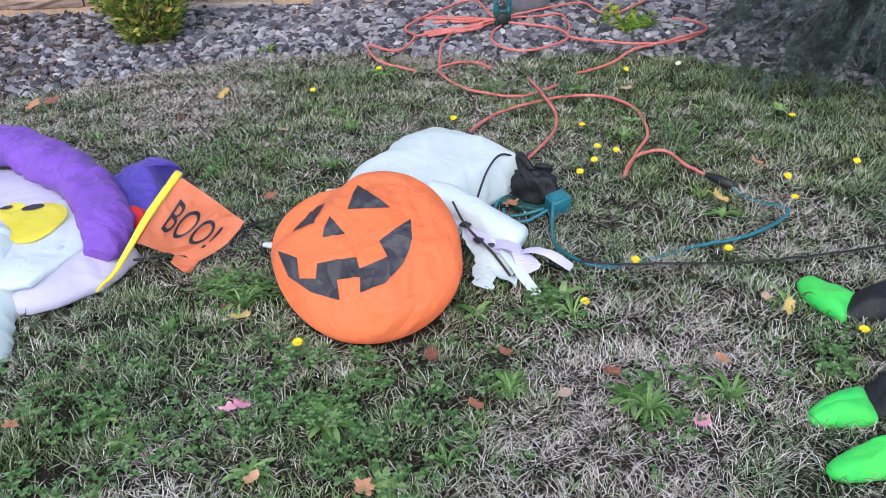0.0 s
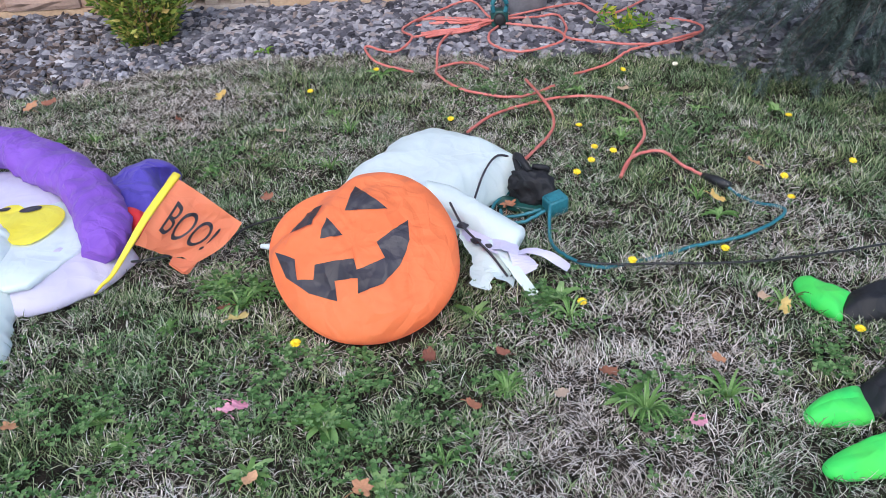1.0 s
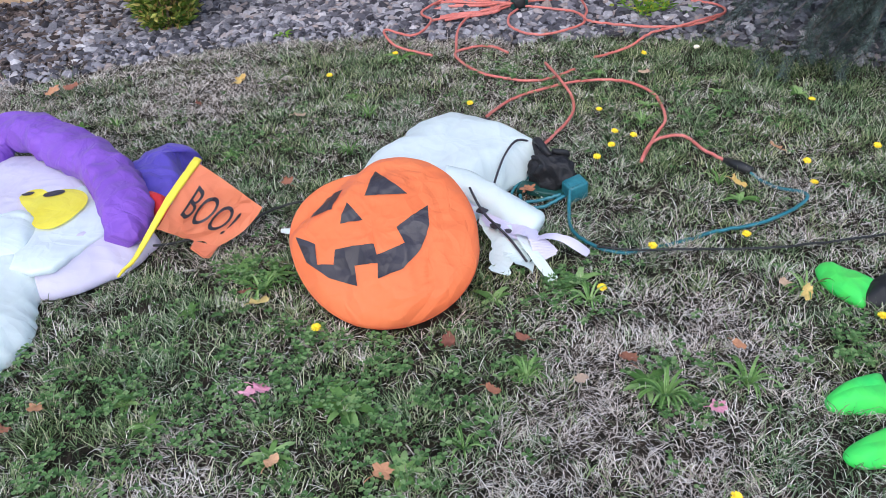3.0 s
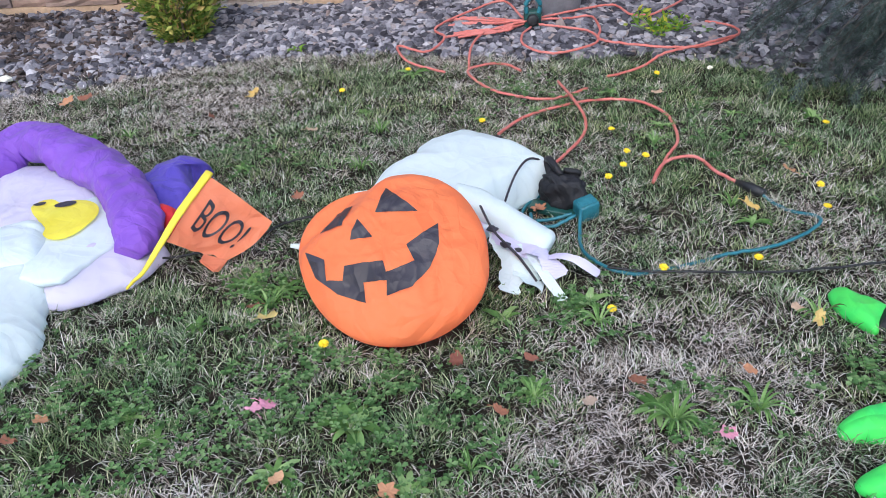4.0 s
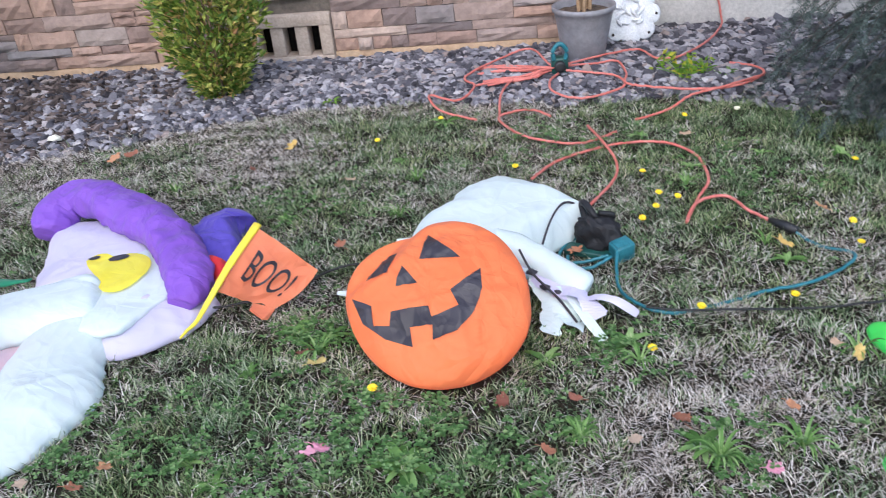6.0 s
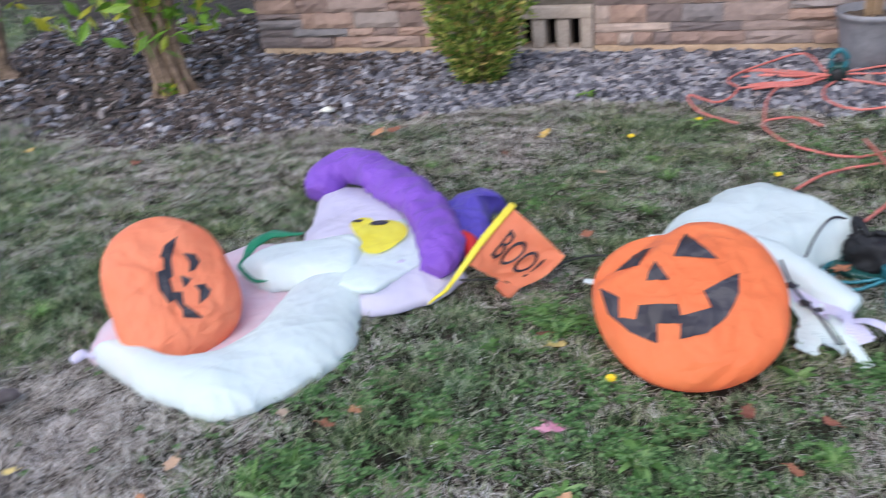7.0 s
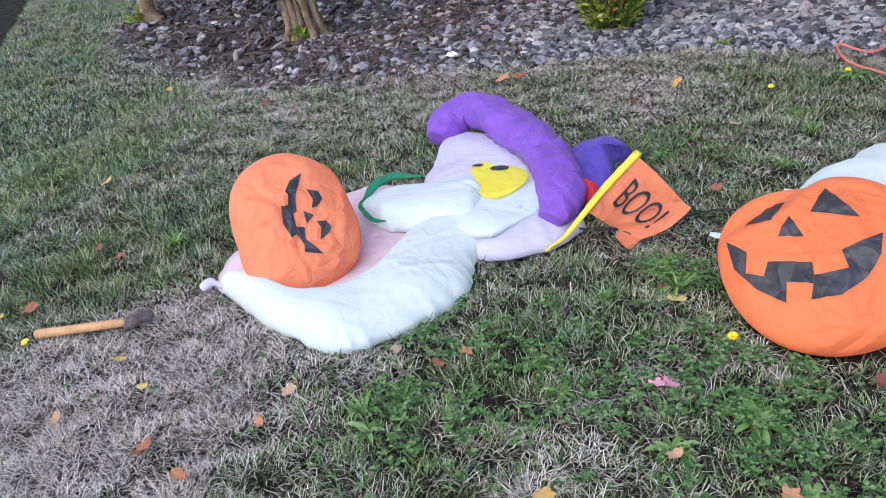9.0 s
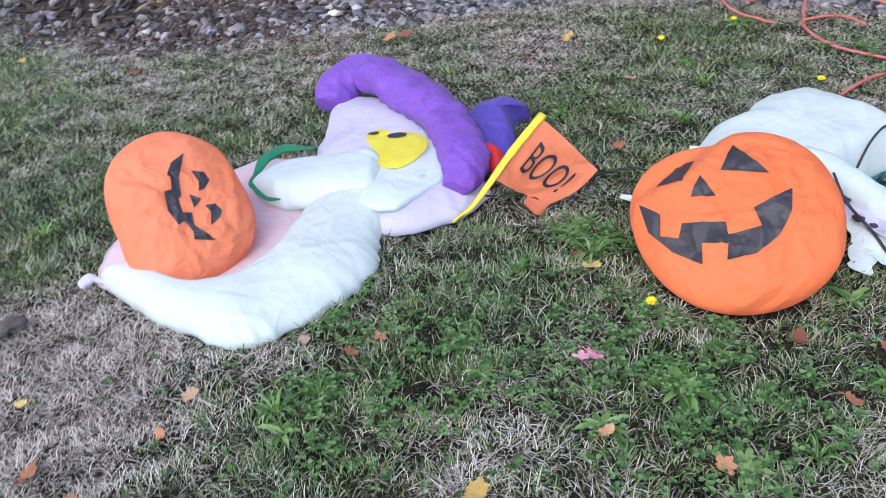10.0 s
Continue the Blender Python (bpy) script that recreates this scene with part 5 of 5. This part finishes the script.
# ---- lawn ----
DRY = [(-1.67, 1.29, 0.45, 1.5), (-1.78, 0.98, 0.5, 1.5), (-1.6, 1.54, 0.3, 0.9), (-0.48, 1.38, 0.22, 0.7), (0.38, 1.6, 0.2, 0.6), (0.81, 1.92, 0.32, 0.55), (0.6, 1.56, 0.24, 0.6), (0.53, 1.97, 0.18, 0.6),
       (-0.95, 3.6, 0.35, 0.8), (-1.6, 3.5, 0.4, 0.7), (-0.85, 2.48, 0.2, 0.7), (-2.3, 3.0, 0.4, 0.6), (-1.3, 3.1, 0.25, 0.5), (0.2, 3.8, 0.25, 0.6), (1.3, 2.4, 0.35, 0.4), (0.4, 1.2, 0.3, 0.7), (-3.2, 3.2, 0.4, 0.6), (-0.1, 1.3, 0.2, 0.3), (0.3, 2.6, 0.2, 0.5), (-0.6, 2.3, 0.15, 0.6)]
# greener spots; the first one darkens the lawn as shade under the conifer
LUSH_AND_SHADED = [(1.65, 3.35, 0.4, 0.6), (-0.6, 1.75, 0.35, 0.6), (-0.1, 1.65, 0.25, 0.5), (-2.35, 1.85, 0.45, 0.9), (-0.95, 1.3, 0.25, 0.6), (-2.3, 1.3, 0.25, 0.6), (-0.5, 2.15, 0.25, 0.4), (1.3, 3.4, 0.5, 0.4), (-1.9, 2.6, 0.35, 0.5), (-0.6, 3.0, 0.3, 0.3), (-3.2, 2.4, 0.5, 0.5)]


def covered(x, y):
    return any(p.inside(x, y) for p in GRASS_FREE)


def field(x, y, f, seed):
    """Smooth noise from -1 to 1 over whole arrays of places."""
    table = np.random.default_rng(seed).random((64, 64)) * 6.2832
    u, v = x * f + 500.0, y * f + 500.0
    i, j = np.floor(u).astype(int), np.floor(v).astype(int)
    a, b = u - i, v - j
    wa, wb = a * a * a * (a * (a * 6 - 15) + 10), b * b * b * (b * (b * 6 - 15) + 10)

    def corner(di, dj):
        g = table[(i + di) % 64, (j + dj) % 64]
        return np.cos(g) * (a - di) + np.sin(g) * (b - dj)
    low = corner(0, 0) * (1 - wa) + corner(1, 0) * wa
    high = corner(0, 1) * (1 - wa) + corner(1, 1) * wa
    return 1.5 * (low * (1 - wb) + high * wb)


def dryness_over(x, y):
    d = 0.37 + 0.34 * field(x, y, 1.7, 1) + 0.3 * field(x, y, 5.0, 2) + 0.34 * field(x, y, 13.0, 3)
    for sign, spots in ((0.55, DRY), (-0.5, LUSH_AND_SHADED)):
        for bx, by, r, w in spots:
            d += sign * w * np.exp(-((x - bx) ** 2 + (y - by) ** 2) / (r * r))
    return d


def cover_grid():
    """Where something large lies on the lawn, on squares of 1.5 cm."""
    cell = 0.015
    grid = np.zeros((460, 260), bool)
    for p in GRASS_FREE:
        for i in range(int((p.box[0] + 3.6) / cell), int((p.box[2] + 3.6) / cell) + 1):
            for j in range(int(p.box[1] / cell), int(p.box[3] / cell) + 1):
                if 0 <= i < 460 and 0 <= j < 260 and not grid[i, j]:
                    grid[i, j] = p.inside((i + 0.5) * cell - 3.6, (j + 0.5) * cell)
    return lambda x, y: grid[np.clip(((x + 3.6) / cell).astype(int), 0, 459), np.clip((y / cell).astype(int), 0, 259)]


def blades(name, material, label, x, y, z, ang, length, width, lean, curl, near):
    """Bent tapering blades: three pieces each close by, two further off."""
    cuts = (0.0, 0.38, 0.72, 1.0) if near else (0.0, 0.55, 1.0)
    n, k = len(x), len(cuts)
    p = np.stack([x, y, z], 1)
    rows_, turn = [p], ang
    for a, b in zip(cuts, cuts[1:]):
        tilt = np.clip(lean * (0.55 + 0.9 * b), 0, 1.75)
        turn = turn + curl * (b - a)
        step = length * (b - a)
        p = p + np.stack([np.cos(turn) * np.sin(tilt) * step, np.sin(turn) * np.sin(tilt) * step, np.cos(tilt) * step], 1)
        p[:, 2] = np.maximum(p[:, 2], 0.0015)
        rows_.append(p)
    side = np.stack([-np.sin(ang) * width, np.cos(ang) * width, 0 * width], 1)
    cols = []
    for i, c in enumerate(cuts[:-1]):
        cols += [rows_[i] - side * (1 - 0.45 * c), rows_[i] + side * (1 - 0.45 * c)]
    verts = np.stack(cols + [rows_[-1]], 1).reshape(-1, 3)
    per = 2 * (k - 1) + 1
    first = np.arange(n)[:, None] * per
    pattern, starts, at = [], [], 0
    for i in range(k - 2):
        pattern += [2 * i, 2 * i + 1, 2 * i + 3, 2 * i + 2]
        starts.append(at)
        at += 4
    pattern += [2 * k - 4, 2 * k - 3, 2 * k - 2]
    starts.append(at)
    at += 3
    me = bpy.data.meshes.new(name)
    loops = (first + np.array(pattern)[None, :]).ravel().astype(np.int32)
    me.vertices.add(len(verts))
    me.vertices.foreach_set("co", verts.ravel())
    me.loops.add(len(loops))
    me.loops.foreach_set("vertex_index", loops)
    me.polygons.add(n * len(starts))
    me.polygons.foreach_set("loop_start", (np.arange(n)[:, None] * at + np.array(starts)[None, :]).ravel().astype(np.int32))
    me.update(calc_edges=True)
    me.validate()
    me.materials.append(material)
    tagged(new(name, me), label, "grass", kind="stuff")


def turf():
    rng = np.random.default_rng(12)
    n = 1050000
    far = rng.random(n) < 0.36
    x = np.where(far, rng.uniform(-8.4, -3.4, n), rng.uniform(-3.6, 2.6, n))
    y = np.where(far, rng.uniform(1.6, 7.0, n), 0.75 + (rng.random(n) ** 1.15) * 3.6)
    xs_ = np.linspace(-9, 5, 1400)
    rim = np.interp(x, xs_, [bed_edge(v) for v in xs_])
    r = rng.random((9, n))
    keep = (x > -1.9 - 1.05 * y) & (x < 1.0 + 0.42 * y) & (y < rim + np.where(x < -1.4, 0.5, 0.16) * r[6] ** 2)
    clump = field(x, y, 9.0, 4)
    d = dryness_over(x, y)
    keep &= r[0] < 0.7 + 0.55 * clump + 0.2 * np.clip(d - 0.6, 0, 1)
    keep &= ~(cover_grid()(x, y) & ~far)
    edge = rim - y
    d += np.where(edge < 0.3, np.where(x < 0.5, 0.5, 0.0) * (1 - edge / 0.3), 0.0)
    dry = r[1] * 0.95 < d - 0.02
    # tufts: each blade leans out of the middle of its clump
    lean_x, lean_y = -(field(x + 0.01, y, 9.0, 4) - clump), -(field(x, y + 0.01, 9.0, 4) - clump)
    out_ang = np.arctan2(lean_y, lean_x)
    ang = np.where(r[8] < 0.55, out_ang + (r[2] - 0.5) * 2.4, r[2] * 6.2832)
    for name, material, label, mask in (("grass", m_grass, "short green lawn grass", ~dry), ("dry_grass", m_straw, "dry straw-coloured matted grass", dry)):
        for close in (True, False):
            k = keep & mask & ((y < 2.35) == close)
            c, q = clump[k], r[:, k]
            if name == "grass":
                length, lean = 0.019 + 0.042 * q[3] ** 2.2 + 0.016 * np.clip(c, -0.6, 1), 0.35 + 0.75 * q[5]
                width = 0.0008 + 0.0013 * q[4] ** 2 + 0.0012 * (x[k] < -3)
                z = -0.003 + 0.006 * q[7]
            else:
                length, lean = 0.014 + 0.046 * q[3] ** 1.6, 0.75 + 0.6 * q[5]
                width = 0.0006 + 0.0008 * q[4]
                z = -0.003 + 0.02 * q[7] * np.clip(0.6 + c, 0.1, 1)
            blades(name, material, label, x[k], y[k], z, ang[k], np.maximum(length, 0.008), width, lean, (q[6] - 0.5) * 3.6, close)
    # the lawn goes on round about, in coarser blades
    m = 150000
    x, y, r = rng.uniform(-7.0, 5.0, m), rng.uniform(-4.0, 3.2, m), rng.random((6, m))
    k = ((x < -1.9 - 1.05 * y) | (x > 1.0 + 0.42 * y) | (y < 0.75)) & (y < np.where(x < 2.0, 3.2, 3.0))
    x, y, r = x[k], y[k], r[:, k]
    dry = r[0] < dryness_over(x, y)
    for name, material, label, k in (("grass", m_grass, "short green lawn grass", ~dry), ("dry_grass", m_straw, "dry straw-coloured matted grass", dry)):
        q = r[:, k]
        blades(name, material, label, x[k], y[k], 0 * x[k], q[1] * 6.2832, 0.035 + 0.035 * q[2], 0.0025 + 0.0025 * q[3], 0.6 + 0.7 * q[4], (q[5] - 0.5) * 2, False)


turf()


def clover():
    rnd = random.Random(77)
    verts, faces = [], []
    spots = [(-0.62, 1.72, 0.3), (-0.1, 1.68, 0.22), (-0.35, 1.55, 0.25), (0.15, 1.75, 0.2), (-0.75, 1.55, 0.2), (-0.4, 2.2, 0.15), (0.0, 1.5, 0.25), (0.7, 1.68, 0.12), (-0.9, 1.35, 0.2), (1.1, 3.2, 0.35), (0.4, 3.6, 0.3), (-0.6, 3.1, 0.3), (0.5, 2.1, 0.12), (-0.2, 1.85, 0.15), (-1.0, 1.75, 0.12), (1.15, 1.75, 0.15)]
    for i in range(3800):
        sx, sy, r = rnd.choice(spots) if i % 5 else (rnd.uniform(-2.6, 1.8), rnd.uniform(1.0, 3.8), 0.12)
        x, y = rnd.gauss(sx, r * 0.55), rnd.gauss(sy, r * 0.55)
        if any(covered(x + ox, y + oy) for ox, oy in ((0, 0), (0.03, 0.03), (-0.03, 0.03), (0, -0.03))) or y > bed_edge(x) or wob(x, y, 4.0, 8.0) < -0.12:
            continue
        z, s, a0 = rnd.uniform(0.02, 0.042), rnd.uniform(0.007, 0.0125), rnd.random() * 6.28
        for k in range(3):
            a = a0 + k * 2.094
            d, e = Vector((math.cos(a), math.sin(a), rnd.uniform(-0.1, 0.35))), Vector((-math.sin(a), math.cos(a), 0))
            c = Vector((x, y, z))
            n = len(verts)
            verts += [c, c + d * s * 0.6 + e * s * 0.55 + Vector((0, 0, 0.002)), c + d * s * 1.25 + e * s * 0.35, c + d * s * 1.15, c + d * s * 1.25 - e * s * 0.35, c + d * s * 0.6 - e * s * 0.55 + Vector((0, 0, 0.002))]
            faces += [(n, n + 1, n + 2, n + 3), (n, n + 3, n + 4, n + 5)]
    tagged(soup("clover", verts, faces, m_clover), "low green clover patches in the lawn", "clover", kind="stuff")


clover()


# ---- stones of the bed ----
def pebble_mesh(seed):
    rnd = random.Random(seed)
    bm = bmesh.new()
    bmesh.ops.create_icosphere(bm, subdivisions=1, radius=1.0)
    k = Vector((rnd.random() * 9, rnd.random() * 9, 3))
    for v in bm.verts:
        v.co *= 1 + 0.45 * noise.noise(v.co * 1.1 + k)
        v.co.x *= 1.3
        v.co.z *= 0.58
    me = bpy.data.meshes.new("stone")
    bm.to_mesh(me)
    bm.free()
    return me


PEBBLES = [pebble_mesh(i) for i in range(9)]
for me in PEBBLES:
    me.materials.append(m_rock_ob)


def bed_stones():
    rnd = random.Random(55)
    shapes = []
    for me in PEBBLES:
        shapes.append((np.array([v.co[:] for v in me.vertices]), np.array([p.vertices[:] for p in me.polygons])))
    allv, allf, count, singles, total = [], [], 0, 0, 0
    chipv, chipf, chips = [], [], 0
    while total < 19000:
        x = rnd.uniform(-6.0, 3.2) if rnd.random() < 0.46 else rnd.uniform(-3.3, 2.5)
        e = bed_edge(x)
        y = e + (rnd.random() ** 0.9) * ((5.06 if x > X0 - 0.1 else 6.2) - e) if x < X1 else e + rnd.random() * (5.3 - e)
        near = y - e
        if near < 0.12 and rnd.random() < 0.3:
            continue
        total += 1
        s = rnd.uniform(0.014, 0.035) * (1.0 if near > 0.25 else 0.7)
        kind = rnd.randrange(9)
        z = 0.006 + rnd.random() * 0.018 * min(1.0, near * 2) + 0.25 * s
        m = pose(x, y, z, rnd.gauss(0, 22), rnd.gauss(0, 22), rnd.random() * 360) @ Matrix.Diagonal((s * rnd.uniform(0.8, 1.2), s, s * rnd.uniform(0.8, 1.2), 1))
        if singles < 290 and -0.6 < x < 1.4 and y < 4.75 and s > 0.019:
            ob = new("stone", PEBBLES[kind])
            ob.matrix_basis = m
            ob.parent = bed
            singles += 1
            continue
        v, f = shapes[kind]
        a = np.array(m)
        west = -1.5 - x + 0.5 * wob(x, y, 3.0, 2.0) - 0.5 * max(0.0, 4.2 - y)
        if rnd.random() < 0.75 * max(0.0, min(1.0, west)):
            chipv.append((v * (1.3, 0.6, 0.7)) @ a[:3, :3].T + a[:3, 3])
            chipf.append(f + chips)
            chips += len(v)
            continue
        allv.append(v @ a[:3, :3].T + a[:3, 3])
        allf.append(f + count)
        count += len(v)
    ob = soup("gravel", np.concatenate(allv).tolist(), np.concatenate(allf).tolist(), m_rock, bed)
    tagged(ob, "loose grey river stones", kind="stuff")
    mulch = soup("mulch", np.concatenate(chipv).tolist(), np.concatenate(chipf).tolist(), m_mulch, bed)
    tagged(mulch, "dark brown bark mulch", kind="stuff")
    # one pale rock by itself
    one = new("pale_rock", PEBBLES[3].copy())
    one.data.materials.clear()
    one.data.materials.append(m_whitepetal)
    one.matrix_basis = pose(-2.125, 3.98, 0.03, 5, 10, 40) @ Matrix.Diagonal((0.032, 0.03, 0.03, 1))
    tagged(one, "single pale rock at the edge of the gravel", "rock")


bed_stones()


# ---- ledge stones of the wall ----
def ledge_mesh(seed):
    """A unit stone, x and z from 0 to 1, its rough face towards -y."""
    rnd = random.Random(seed)
    bm = bmesh.new()
    nx, nz = 5, 3
    grid = []
    for j in range(nz + 1):
        row = []
        for i in range(nx + 1):
            u, v = i / nx, j / nz
            rimmed = min(i, nx - i, 1) * min(j, nz - j, 1)
            row.append(bm.verts.new((u + (0.012 if 0 < i < nx else 0.006) * rnd.uniform(-1, 1), -(0.7 + 0.3 * rimmed) + 0.16 * rnd.uniform(-1, 1) * (0.3 + rimmed), v + 0.035 * rnd.uniform(-1, 1) * (1 if 0 < i < nx else 0.5))))
        grid.append(row)
    for j in range(nz):
        for i in range(nx):
            bm.faces.new((grid[j][i], grid[j][i + 1], grid[j + 1][i + 1], grid[j + 1][i]))
    rim = grid[0] + [r[-1] for r in grid[1:]] + grid[-1][-2::-1] + [r[0] for r in grid[-2:0:-1]]
    back = [bm.verts.new((v.co.x, 0.1, v.co.z)) for v in rim]
    for k in range(len(rim)):
        j = (k + 1) % len(rim)
        bm.faces.new((rim[k], back[k], back[j], rim[j]))
    me = bpy.data.meshes.new("ledge_stone")
    bm.normal_update()
    bm.to_mesh(me)
    bm.free()
    me.materials.append(m_veneer)
    return me


LEDGES = [ledge_mesh(i) for i in range(10)]


def veneer():
    rnd = random.Random(90)
    z = 0.068
    while z < 0.98:
        h = rnd.choice((0.055, 0.075, 0.09, 0.105, 0.12))
        x = X0 - 0.02 - rnd.random() * 0.02
        while x < X1 - 0.02:
            w = min(rnd.choice((0.1, 0.16, 0.22, 0.3, 0.4)) * rnd.uniform(0.85, 1.2), X1 - x)
            if X1 - x - w < 0.08:
                w = X1 - x
            clash = z < VZ1 + 0.01 and x < VX1 + 0.004 and x + w > VX0 - 0.004
            if clash and x < VX0 - 0.05:
                w, clash = VX0 - 0.006 - x, False
            if clash:
                x = VX1 + 0.006
                continue
            # some places carry two thin stones, one over the other
            rows_ = ((0, 0.62), (0.62, 1.0)) if h > 0.08 and rnd.random() < 0.4 else ((0, 1.0),)
            for a, b in rows_:
                ob = new("ledge_stone", LEDGES[rnd.randrange(10)])
                ob.matrix_basis = Matrix.Translation((x + 0.002, WALL_Y + 0.021, z + a * h + 0.0015)) @ Matrix.Diagonal((w - 0.004, rnd.uniform(0.02, 0.05), h * (b - a) - 0.003, 1))
                ob.parent = wall
            x += w
        z += h
    bm = bmesh.new()
    box(bm, X0 - 0.02, X1, WALL_Y - 0.02, WALL_Y + 0.019, z + 0.002, 2.899)
    tagged(part("wall_siding", bm, m_siding, smooth=False), "plain siding above the stone facing", "wall", kind="structure")


veneer()
